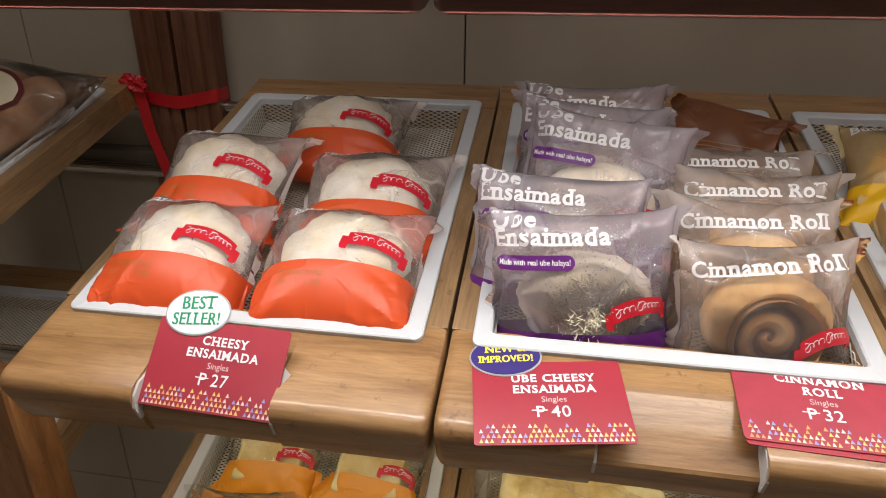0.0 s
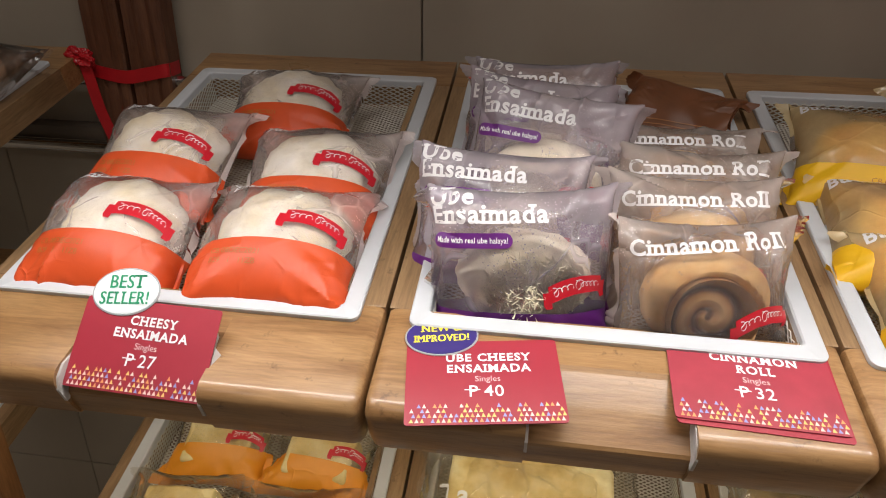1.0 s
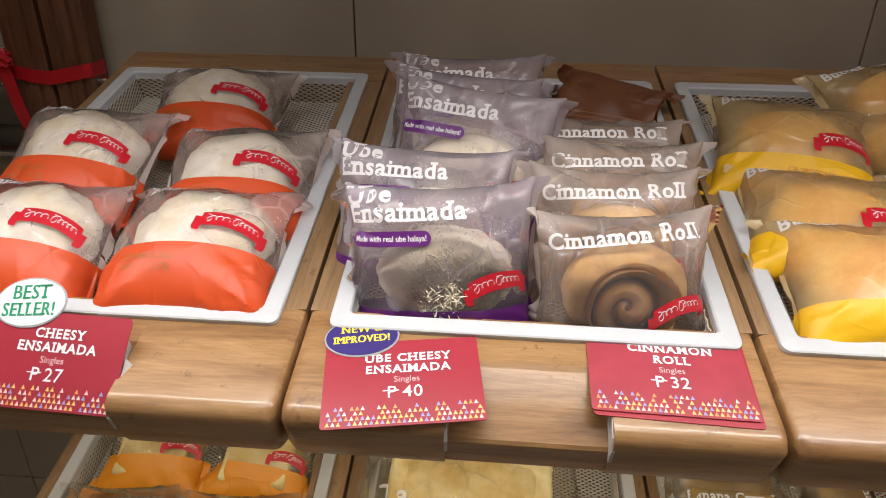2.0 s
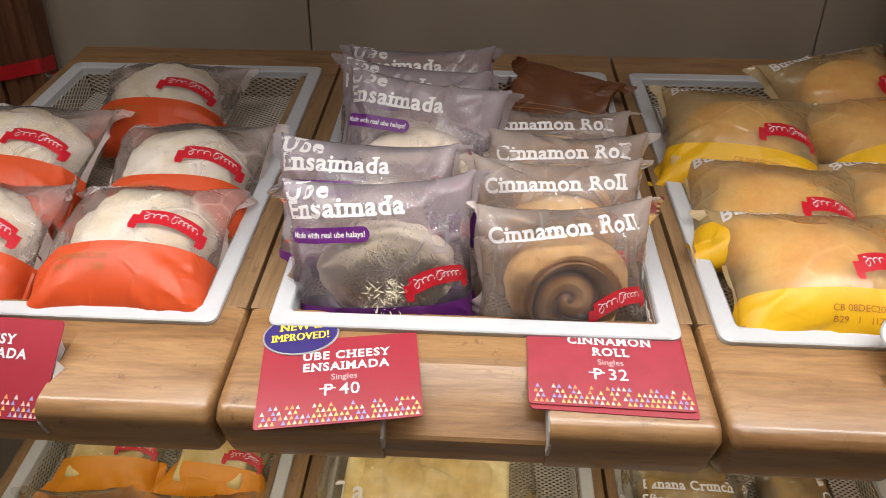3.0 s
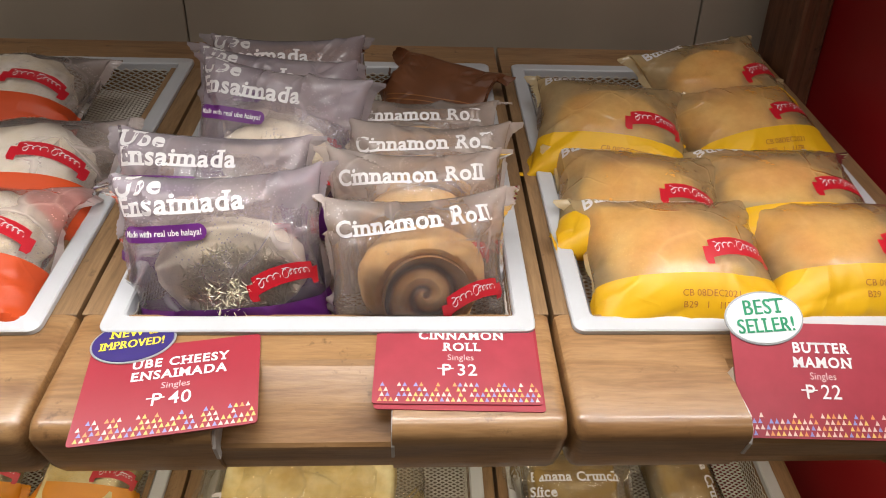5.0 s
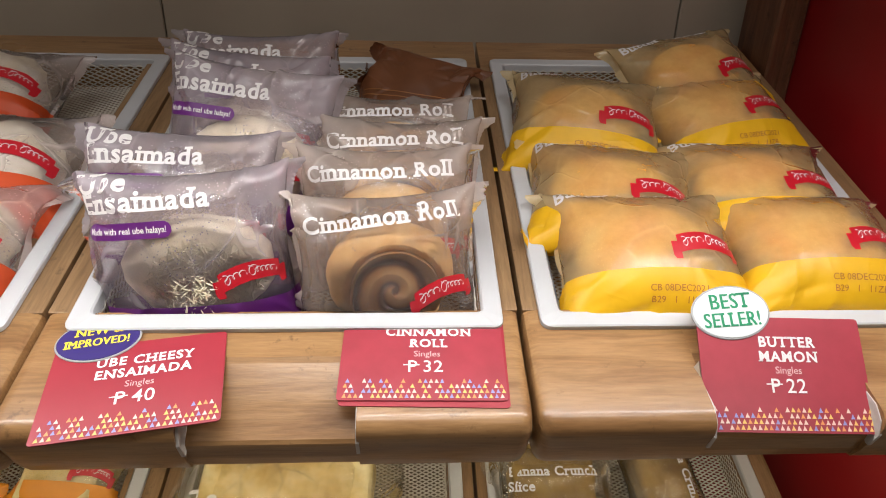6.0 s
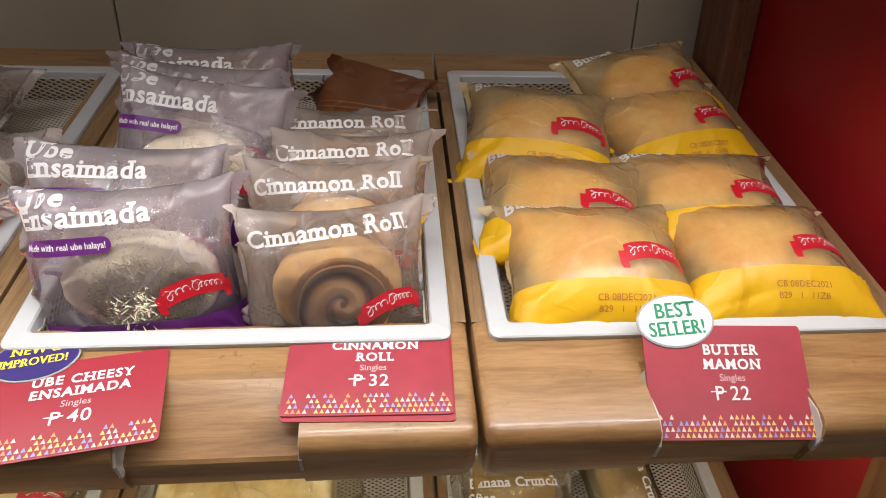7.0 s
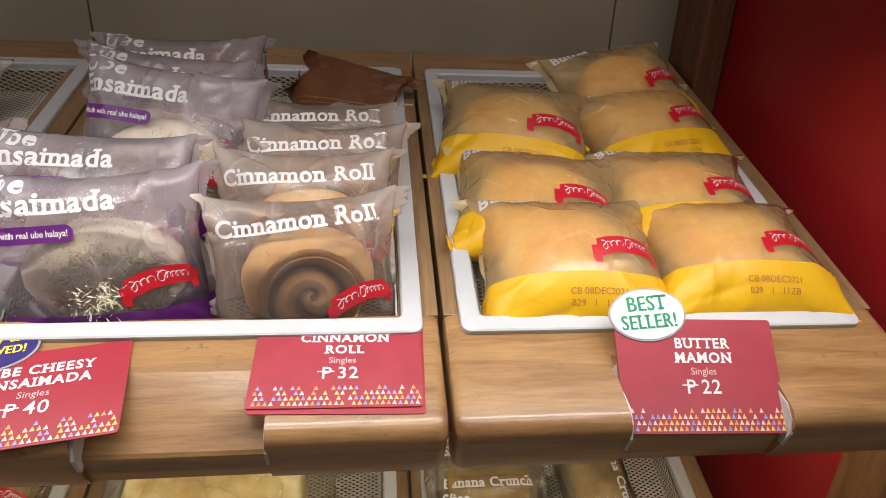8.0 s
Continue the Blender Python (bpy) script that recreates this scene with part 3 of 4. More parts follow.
            mu, mv = reach * math.copysign(abs(math.cos(a)) ** 0.6, math.cos(a)), reach * math.copysign(abs(math.sin(a)) ** 0.6, math.sin(a))
            lean = math.atan2(mv, mu) + rng.normal() * 0.45
            along = ((u - mu) * math.cos(lean) + (v - mv) * math.sin(lean)) / rng.uniform(0.14, 0.40)
            across = np.abs((v - mv) * math.cos(lean) - (u - mu) * math.sin(lean)) / rng.uniform(0.03, 0.07)
            lift += rng.choice((-1, 1, 1)) * rng.uniform(0.002, 0.0062) * np.exp(-along ** 2 - across)
        lift *= (0.25 + 0.75 * self.gap) * (1 - u ** 12) * (1 - v ** 12)
        normal = lambda: (lambda n: n / (np.sqrt((n * n).sum(-1, keepdims=True)) + 1e-9))(np.cross(np.gradient(front, axis=0), np.gradient(front, axis=1)))
        front += normal() * lift[..., None]
        self.normal = normal()

    def spot(self, x, y, off):
        """The point of the front sheet at print coordinates x, y, lifted off it."""
        i = min(max(np.interp(2 * x / self.w, self.s, np.arange(len(self.s))), 0), len(self.s) - 1.001)
        j = min(max(np.interp(2 * y / self.h, self.t, np.arange(len(self.t))), 0), len(self.t) - 1.001)
        a, b, u, v = int(i), int(j), i % 1, j % 1
        blend = lambda g: (g[a, b] * (1 - u) + g[a + 1, b] * u) * (1 - v) + (g[a, b + 1] * (1 - u) + g[a + 1, b + 1] * u) * v
        return tuple(blend(self.front) + off * blend(self.normal))

    def face(self, off=0.0004, cx=0.0, cy=0.0, turn=0.0):
        """A function that lays print coordinates (plan units from the pack's middle) onto the front."""
        ct, st = math.cos(radians(turn)), math.sin(radians(turn))
        return lambda x, y: self.spot(cx + ct * x - st * y, cy + st * x + ct * y, off)

    def skin(self):
        """Two meshes: the film, and the printed band below the line band."""
        nu, nv = len(self.s) - 1, len(self.t) - 1
        out = []
        for low in (False, True):
            bm = bmesh.new()
            uv, gap = bm.loops.layers.uv.new("UVMap"), bm.loops.layers.uv.new("Gap")
            rows = range(self.jb) if low else range(self.jb, nv)
            for sheet, flip in ((self.front, False), (self.back, True)):
                got = {}

                def vert(i, j):
                    if (i, j) not in got:
                        got[i, j] = bm.verts.new(sheet[i, j])
                    return got[i, j]
                for i in range(nu):
                    for j in rows:
                        ring = ((i, j), (i + 1, j), (i + 1, j + 1), (i, j + 1))
                        ring = ring[::-1] if flip else ring
                        f = bm.faces.new([vert(*c) for c in ring])
                        for lp, (p, q) in zip(f.loops, ring):
                            lp[uv].uv = ((self.s[p] + 1) / 2, (self.t[q] + 1) / 2)
                            lp[gap].uv = (self.gap[p, q], 0.5)
            bmesh.ops.remove_doubles(bm, verts=bm.verts[:], dist=1e-6)
            out.append(bm)
        return out

    def seal(self, side, lo=-1.0, hi=1.0, length=0.0120, n=60):
        """The crimped, zigzag-cut seal at one end."""
        bm = bmesh.new()
        uv, gap = bm.loops.layers.uv.new("UVMap"), bm.loops.layers.uv.new("Gap")
        e = 0 if side < 0 else -1
        rim = self.front[e]
        away = rim - self.front[e + 3 if side < 0 else e - 3]
        away /= np.sqrt((away * away).sum(-1, keepdims=True)) + 1e-9
        away[:, 2] *= 0.4
        prev = None
        for j in range(n + 1):
            t = lo + (hi - lo) * j / n
            at = lambda g: Vector([float(np.interp(t, self.t, g[:, c])) for c in range(3)])
            p, d = at(rim), at(away)
            zig, ripple = length + (0.0016 if j % 2 else 0), Vector((0, 0, 0.0004 if j % 2 else -0.0004))
            wave = Vector((0, 0, 0.003 * math.sin(t * 4 + self.seed)))
            ring = [bm.verts.new(p), bm.verts.new(p + d * zig * 0.5 + ripple + wave * 0.4), bm.verts.new(p + d * zig + ripple + wave)]
            if prev:
                for k in range(2):
                    f = bm.faces.new((prev[k], prev[k + 1], ring[k + 1], ring[k]))
                    for lp in f.loops:
                        lp[uv].uv, lp[gap].uv = ((side + 1) / 2, (t + 1) / 2), (1, 0.5)
            prev = ring
        bmesh.ops.recalc_face_normals(bm, faces=bm.faces[:])
        return bm


def bun(rx, ry, rz, seed, lump=0.10, flat=0.6, power=0.85, n=36):
    """A domed bun with an uneven crust."""
    rings = []
    for i in range(1, n):
        ph = math.pi * i / n
        ring = []
        for j in range(2 * n):
            th = math.pi * j / n
            d = Vector((math.sin(ph) * math.cos(th), math.sin(ph) * math.sin(th), math.cos(ph)))
            k = 1 + lump * (noise.noise(d * 1.8 + Vector((seed, 0, 0))) + 0.4 * noise.noise(d * 5 + Vector((0, seed, 0))))
            z = sgn_pow(d.z, power) * rz * k
            ring.append((rx * sgn_pow(d.x, 0.95) * k, ry * sgn_pow(d.y, 0.95) * k, z * (flat if z < 0 else 1)))
        rings.append(ring)
    return loft(rings)


def block(rx, ry, rz, seed, n=14):
    """A cut slab of cake with softened, uneven edges."""
    bm = box(-rx, rx, -ry, ry, -rz, rz, min(rx, ry, rz) * 0.3, 3)
    bmesh.ops.subdivide_edges(bm, edges=[e for e in bm.edges if e.calc_length() > rx * 0.5], cuts=8, use_grid_fill=True)
    for v in bm.verts:
        v.co += Vector((1, 1, 1)) * 0.0022 * noise.noise(v.co * 45 + Vector((seed, 0, 0)))
    return bm


def shreds(under, cx, cy, rx, ry, seed, count=170, long=0.012, wide=0.0007):
    """Grated cheese strewn over a bun."""
    rnd = random.Random(seed)
    bm = bmesh.new()
    for _ in range(count):
        r, turn = math.sqrt(rnd.random()) * 0.9, rnd.random() * 2 * math.pi
        x, y = rx * r * math.cos(turn), ry * r * math.sin(turn)
        z = 1.05 * under[4] * math.sqrt(max(1 - ((x + cx - under[0]) / under[2]) ** 2 - ((y + cy - under[1]) / under[3]) ** 2, 0.04)) ** 0.85
        t, ln, wd = rnd.random() * math.pi, rnd.uniform(0.4 * long, long), rnd.uniform(0.5 * wide, wide)
        dx, dy = math.cos(t), math.sin(t)
        rings = []
        for k in (-1, 0, 1):
            px, py, pz = x + dx * ln * k / 2, y + dy * ln * k / 2, z + 0.0012 * (1 - k * k) + 0.0004 * rnd.random()
            rings.append([bm.verts.new((px - dy * wd, py + dx * wd, pz)), bm.verts.new((px + dy * wd, py - dx * wd, pz)), bm.verts.new((px, py, pz + wd * 1.6))])
        for a, b in zip(rings, rings[1:]):
            for i in range(3):
                bm.faces.new((a[i], a[(i + 1) % 3], b[(i + 1) % 3], b[i]))
    bmesh.ops.recalc_face_normals(bm, faces=bm.faces[:])
    bm.transform(Matrix.Translation((cx, cy, 0)))
    return bm


def spiral_roll(r, hgt, seed, turns=2.7):
    """A cinnamon roll: a disc whose face winds in a spiral ridge; the ridge height goes into the UV map."""
    bm = bmesh.new()
    uv = bm.loops.layers.uv.new("UVMap")
    nr, nt = 46, 72
    ridge, grid = {}, []
    for i in range(nr + 1):
        q = i / nr
        row = []
        for j in range(nt):
            th = 2 * math.pi * j / nt
            phase = (q * turns - th / (2 * math.pi)) % 1.0
            h = max(0.0, 1 - abs(phase - 0.5) * 2.3) ** 0.55 if q > 0.08 else 0.0
            if q > 0.93:
                h = max(h, 0.9)
            wob = 1 + 0.05 * noise.noise(Vector((math.cos(th) * 2, math.sin(th) * 2, seed)))
            rr = r * wob * (q if q < 0.9 else 0.9 + 0.1 * math.sin((q - 0.9) * 5 * math.pi))
            z = hgt * (-0.25 + 0.95 * q * q + 0.30 * h) if q < 0.96 else hgt * (0.55 - (q - 0.96) * 32)
            v = bm.verts.new((rr * math.cos(th), rr * math.sin(th), z))
            ridge[v] = h
            row.append(v)
        grid.append(row)
    for g, h in zip(grid, grid[1:]):
        for j in range(nt):
            k = (j + 1) % nt
            f = bm.faces.new((g[j], h[j], h[k], g[k]))
            for lp in f.loops:
                lp[uv].uv = (ridge[lp.vert], 0.5)
    bm.faces.new(grid[-1][::-1])
    return bm


def brand_ribbon(ob, p, cx, cy, turn, w=0.050, h=0.0140):
    """The red ribbon mark with its forked tails and pale script strokes, as plain shapes."""
    wrap = p.face(0.0006, cx, cy, turn)
    arch = lambda x: 0.004 * (1 - (2 * x / w) ** 2)
    part("brand_ribbon", patch((-w / 2, w / 2, lambda x: arch(x) - h / 2, lambda x: arch(x) + h / 2, 30), wrap, 8), LOGO_RED, ob, "red printed ribbon mark")
    for sx in (-1, 1):
        wt = p.face(0.0004, cx, cy, turn)
        x0, x1 = sx * w * 0.46, sx * w * 0.60
        part("ribbon_tail", patch((min(x0, x1), max(x0, x1), lambda x: -h * 0.80 + (0.003 if abs(x) > w * 0.57 else 0), lambda x: h * 0.16, 4), wt, 3), LOGO_RED, ob)
    wm = p.face(0.0010, cx, cy, turn)
    bm = bmesh.new()
    for x0, x1, loops in ((-0.42, -0.06, 3.5), (0.0, 0.42, 5.5)):
        prev = None
        for k in range(91):
            t = k / 90
            a = 2 * math.pi * loops * t
            big = 1.7 if t < 0.22 else 0.85
            x = w * (x0 + (x1 - x0) * t) + 0.0017 * big * math.sin(a)
            y = arch(x) + h * 0.16 * big * math.cos(a) + 0.0006
            ring = [bm.verts.new(wm(x + 0.0002, y - 0.0004)), bm.verts.new(wm(x - 0.0002, y + 0.0004))]
            if prev:
                bm.faces.new((prev[0], ring[0], ring[1], prev[1]))
            prev = ring
    part("ribbon_script", bm, INK_WHITE, ob, "white script strokes on the ribbon mark")


def date_code(ob, p, cx, cy, turn=0.0, size=0.0068):
    wrap = p.face(0.0006, cx, cy, turn)
    bm = lettering("CB 08DEC2021", size, 0, 0.0042, wrap=wrap)
    bm = lettering("B29   1   11ZB", size, -0.001, -0.0042, wrap=wrap, bm=bm)
    part("date_code", bm, INK_BROWN, ob, "brown stamped date code")


def words(ob, p, lines, material, name="lettering"):
    """Wrapped print: rows of (text, size, x, y, turn)."""
    bm = bmesh.new()
    for body, size, x, y, turn in lines:
        lettering(body, size, 0, 0, bold=size * 0.026, spacing=1.10, wrap=p.face(0.0006, x, y, turn), bm=bm, slab=True)
    return part(name, bm, material, ob, "printed product name")


def pack(name, m, label, category, group, p, film_mat, band=None, band_mat=None):
    ob = thing(name, m, label, category, group)
    skin, low = p.skin()
    part("film", skin, film_mat, ob)
    if band is None:
        low.free()
    else:
        part("printed_band", low, band_mat, ob)
    for side in (-1, 1):
        seal = part("end_seal", p.seal(side, -0.98 if band is None else band, 0.98), FILM_SEAL if film_mat is FILM_MAUVE else film_mat, ob, "crimped zigzag end seal")
        if band is not None:
            part("seal_band", p.seal(side, -0.98, band, n=22), band_mat, ob)
    return ob


FLOOR = -DEEP + 0.0008


def lying(x, y, lift, tilt, yaw, spin=0.0):
    return on_shelf(x, y, FLOOR + lift, tilt, 0, yaw, spin)


def standing(x, y, z, tilt, yaw, h, spin=0.0):
    """From the middle of the pack's top edge."""
    t = radians(tilt)
    dx, dy = -math.sin(radians(yaw)) * math.cos(t), math.cos(radians(yaw)) * math.cos(t)
    return on_shelf(x - dx * h / 2, y - dy * h / 2, z - math.sin(t) * h / 2, tilt, 0, yaw, spin)


# cheesy buns in rosy film with an orange band
CHEESY = ((-0.286, 0.074, 0.033, 10, -1), (-0.129, 0.076, 0.034, 8, 1), (-0.294, 0.188, 0.043, 15, -3), (-0.124, 0.170, 0.038, 14, 2), (-0.196, 0.308, 0.036, 12, 0))
for i, (x, y, lift, tilt, yaw) in enumerate(CHEESY):
    p = Pillow(0.162, 0.156, (0, 0.010, 0, 0.062, 0.056, 0.037, 2.3), 11 + i, -0.22, 0.00018, ears=0.010)
    ob = pack("cheese_bun_pack", lying(x, y, lift, tilt, yaw), "sugar dusted cheese bun in clear film with an orange band", "packed bread", "cheese bun packs", p, FILM_PINK, -0.22, BAND_ORANGE)
    part("bun", bun(0.058, 0.052, 0.0338, 3 + i, 0.14), BUN_WHITE, ob, "pale bun dusted with sugar", m=pose(0, 0.010 * U, 0))
    brand_ribbon(ob, p, 0.034, 0.002, -7)
    date_code(ob, p, -0.024, -0.034, -2)
    words(ob, p, [("Cheesy", 0.013, -0.044, 0.070, 2), ("Ensaimada", 0.016, -0.024, 0.058, 2)], INK_WHITE)

# ube buns in mauve film, propped one behind the other
UBE = ((0.080, 0.088, 0.078, 60, 5, 1), (0.062, 0.146, 0.074, 56, 0, -2), (0.104, 0.232, 0.088, 54, -7, -5), (0.092, 0.278, 0.080, 56, -5, -3), (0.097, 0.322, 0.078, 58, 1, 0))
for i, (x, y, z, tilt, yaw, spin) in enumerate(UBE):
    h = (z - FLOOR - 0.002) / math.sin(radians(tilt))
    p = Pillow(0.158, h * 1.06, (0.004, -0.012, 0, 0.055, 0.042, 0.027, 2.3), 31 + i, -0.52, 0.00010)
    ob = pack("ube_bun_pack", standing(x, y, z, tilt, yaw, h, spin), "purple ube cheese bun in mauve frosted film, propped upright", "packed bread", "ube bun packs", p, FILM_MAUVE, -0.52, BAND_PURPLE)
    part("bun", bun(0.053, 0.040, 0.0245, 13 + i, 0.10), BUN_UBE, ob, "purple bun topped with cheese", m=pose(0.004 * U, -0.012 * U, 0))
    part("grated_cheese", shreds((0.004, -0.012, 0.053, 0.040, 0.0245), 0.012, -0.016, 0.044, 0.029, 70 + i, 380, 0.012, 0.0009), CHEESE, ob, kind="stuff")
    brand_ribbon(ob, p, 0.043, -h * 0.13, 8, 0.044, 0.014)
    words(ob, p, [("Ube", 0.0200, -0.054, h * 0.435, 0), ("Ensaimada", 0.0200, -0.025, h * 0.325, 1)], INK_WHITE)
    tag = p.face(0.0004, -0.038, h * 0.17, 1)
    rr = 0.0058
    edge = lambda x: rr * math.sqrt(max(1 - max(abs(x) - 0.0262, 0) ** 2 / rr ** 2, 0.0))
    part("flavour_tag", patch((-0.0318, 0.0318, lambda x: -edge(x), edge, 36), tag, 5), BAND_PURPLE, ob, "purple printed tag")
    part("tag_lettering", lettering("Made with real ube halaya!", 0.0062, 0, 0, bold=0.0001, wrap=p.face(0.0008, -0.038, h * 0.17, 1), stretch=0.86), INK_WHITE, ob)

# cinnamon rolls in frosted film, propped one behind the other
for i, (x, y, z, tilt, yaw) in enumerate(((0.224, 0.086, 0.060, 56, 6), (0.224, 0.138, 0.066, 53, 0), (0.236, 0.188, 0.062, 50, -2), (0.232, 0.246, 0.052, 46, -3))):
    h = (z - FLOOR - 0.002) / math.sin(radians(tilt))
    p = Pillow(0.148, h * 1.06, (0.002, -0.010, 0, 0.050, 0.041, 0.029, 2.5), 51 + i, None, 0.00010)
    ob = pack("cinnamon_roll_pack", standing(x, y, z, tilt, yaw, h), "glazed cinnamon roll in frosted clear film, propped upright", "packed bread", "cinnamon roll packs", p, FILM_TAN)
    dough = bun(0.049, 0.040, 0.0270, 60 + i, 0.05, 0.8, 0.7, 48)
    for v in dough.verts:
        away = math.hypot(v.co.x - 0.002, (v.co.y + 0.014) * 1.05)
        if v.co.z > 0 and away < 0.041:
            k = max(0.0, min(1.0, (away - 0.028) / 0.013))
            v.co.z *= 0.10 + 0.90 * k * k * (3 - 2 * k)
    part("roll", dough, DOUGH, ob, "golden brown roll", m=pose(0.002 * U, -0.010 * U, 0))
    part("roll_face", spiral_roll(0.0345, 0.015, 5 + i, 1.7), CINNAMON, ob, "spiral face of the roll", m=pose(0.004 * U, -0.024 * U, 0.0075 * U, 4))
    brand_ribbon(ob, p, 0.038, -h * 0.20, 9, 0.042, 0.0135)
    words(ob, p, [("Cinnamon Roll", 0.0172, -0.004, h * 0.31, 3)], INK_WHITE)

# butter cakes in amber film with a yellow band
BUTTER = ((0.436, 0.070, 0.034, 12, 0, 0), (0.579, 0.075, 0.034, 6, -1, 0), (0.424, 0.142, 0.036, 10, -5, -3), (0.562, 0.152, 0.035, 8, -2, 2), (0.420, 0.252, 0.046, 17, -6, -4), (0.566, 0.266, 0.042, 10, 8, 5), (0.558, 0.332, 0.054, 20, 12, 6))
for i, (x, y, lift, tilt, yaw, spin) in enumerate(BUTTER):
    p = Pillow(0.161, 0.142, (0, 0.002, 0, 0.060, 0.050, 0.031, 2.7), 71 + i, -0.38, 0.00022)
    ob = pack("butter_cake_pack", lying(x, y, lift, tilt, yaw, spin), "golden butter sponge cake in amber film with a yellow band", "packed cake", "butter cake packs", p, FILM_GOLD, -0.38, BAND_YELLOW)
    part("cake", bun(0.0555, 0.0455, 0.0272, 23 + i, 0.03, 0.8, 0.62), SPONGE, ob, "golden sponge cake", m=pose(0, 0.002 * U, 0))
    brand_ribbon(ob, p, 0.036, -0.008, 2, 0.047, 0.0145)
    date_code(ob, p, 0.010, -0.046, -1)
    words(ob, p, [("Butter Mamon", 0.0160, -0.018, 0.054, 1)], INK_WHITE)


# ---- price cards ----
def card_sheet(w, h, t=0.0009):
    """A stiff card with slightly rounded corners."""
    loops = []
    r = 0.0025
    for z in (-t, 0.0):
        pts = []
        for cx, cy, a0 in ((w / 2 - r, h / 2 - r, 0), (-w / 2 + r, h / 2 - r, 90), (-w / 2 + r, -h / 2 + r, 180), (w / 2 - r, -h / 2 + r, 270)):
            pts += [(cx + r * math.cos(radians(a0 + 30 * k)), cy + r * math.sin(radians(a0 + 30 * k)), z) for k in range(4)]
        loops.append(pts)
    return loft(loops)


def ellipse(rx, ry, z0, z1, n=40):
    ring = lambda k, z: [(rx * k * math.cos(2 * math.pi * j / n), ry * k * math.sin(2 * math.pi * j / n), z) for j in range(n)]
    return loft([ring(1.0, z0), ring(1.0, z1 - 0.0003), ring(0.985, z1)])


def price_card(m, title, price, label, material, w=0.118, h=0.076, badge=None, flaps=0, seed=1, backing=0):
    ob = thing("price_card", m, label, "price card", "price cards")
    part("card", card_sheet(w, h), material, ob, smooth=False)
    z = 0.0005
    bm = bmesh.new()
    for k, line in enumerate(title):
        lettering(line, 0.0100, 0.004, h * 0.275 - 0.0102 * k, z, bold=0.0003, spacing=1.16, bm=bm, slab=True)
    part("title", bm, INK_WHITE, ob, "white printed title", smooth=False)
    part("subtitle", lettering("Singles", 0.0070, 0.003, h * 0.275 - 0.0195, z), INK_PINK, ob, smooth=False)
    py = h * 0.275 - 0.0305
    bm = lettering(price, 0.0138, 0.0070, py, z, bold=0.0001, spacing=1.08)
    left = 0.0070 + min(c[0] for c in glyphs(price, 0.0138, 0.0001, 1.08)[0]) - 0.0078
    lettering("P", 0.0138, left, py, z, bold=0.0001, bm=bm)
    box(left - 0.0062, left + 0.0052, py + 0.0012, py + 0.0020, z, z + 0.0001, bm=bm)
    part("price", bm, INK_WHITE, ob, "white printed price", smooth=False)
    rnd = random.Random(seed)
    meshes = [bmesh.new() for _ in TRI]
    n, s = 29, (w - 0.005) / 29
    for row in range(4):
        for k in range(n):
            if rnd.random() < (0.04, 0.12, 0.25, 0.5)[row]:
                continue
            x = -w / 2 + 0.003 + s * (k + (0.5 if row % 2 else 0.15))
            y = -h / 2 + 0.0016 + 0.0040 * row
            b = meshes[rnd.choice((0, 0, 1, 2, 2, 3))]
            b.faces.new([b.verts.new(q) for q in ((x, y, z), (x + s * 0.8, y, z), (x + s * 0.4, y + 0.0034, z))])
    for b, ink in zip(meshes, TRI):
        part("triangle_print", b, ink, ob, "small printed triangles", smooth=False, kind="stuff")
    if flaps:
        for sx in (-1, 1):
            x = sx * (w / 2 + 0.0006)
            out = sx * 0.0065
            tri = loft([[(x, h * 0.10, -0.0012), (x + out, -h * 0.02, -0.012), (x + out * 0.9, -h * 0.47, -0.010), (x, -h * 0.49, -0.0012)],
                        [(x - sx * 0.0012, h * 0.10, -0.0022), (x + out - sx * 0.0012, -h * 0.02, -0.013), (x + out * 0.9 - sx * 0.0012, -h * 0.47, -0.011), (x - sx * 0.0012, -h * 0.49, -0.0022)]])
            part("side_flap", tri, PALE_EDGE if flaps == 1 else CLEAR_EDGE, ob, "folded side flap of the card holder", smooth=False)
        prop = loft([[(q, h * 0.44, -0.001), (q, -h * 0.49, -0.001), (q, -h * 0.42, -0.012), (q, h * 0.2, -0.022)] for q in (-w * 0.44, w * 0.44)])
        part("wedge", prop, PALE_EDGE, ob, "folded card wedge under the sign", smooth=False)
    if backing:
        part("backing_card", card_sheet(w, h), CARD_RED, ob, "second card below", m=pose(0.0016, -0.0035, -0.0010, 0, 0, -0.8), smooth=False)
    if badge:
        bx, by, lines, face, rim, ink, turn = badge
        bd = part("badge", ellipse(0.0285, 0.0195, 0.0, 0.0008), rim, ob, "oval badge on the card", m=pose(bx * U, by * U, 0.0002, 0, 0, turn), smooth=False)
        part("badge_face", ellipse(0.0272, 0.0182, 0.0, 0.0005), face, bd, m=pose(0, 0, 0.0008 * U), smooth=False)
        bm = bmesh.new()
        for body, size, y, st in lines:
            for nudge in (-0.0003, 0.0, 0.0003):
                lettering(body, size, nudge, y, 0.0017 + nudge * 0.1, spacing=1.06, bm=bm, stretch=st * 0.97, slab=True)
        part("badge_lettering", bm, ink, bd, smooth=False)
    return ob


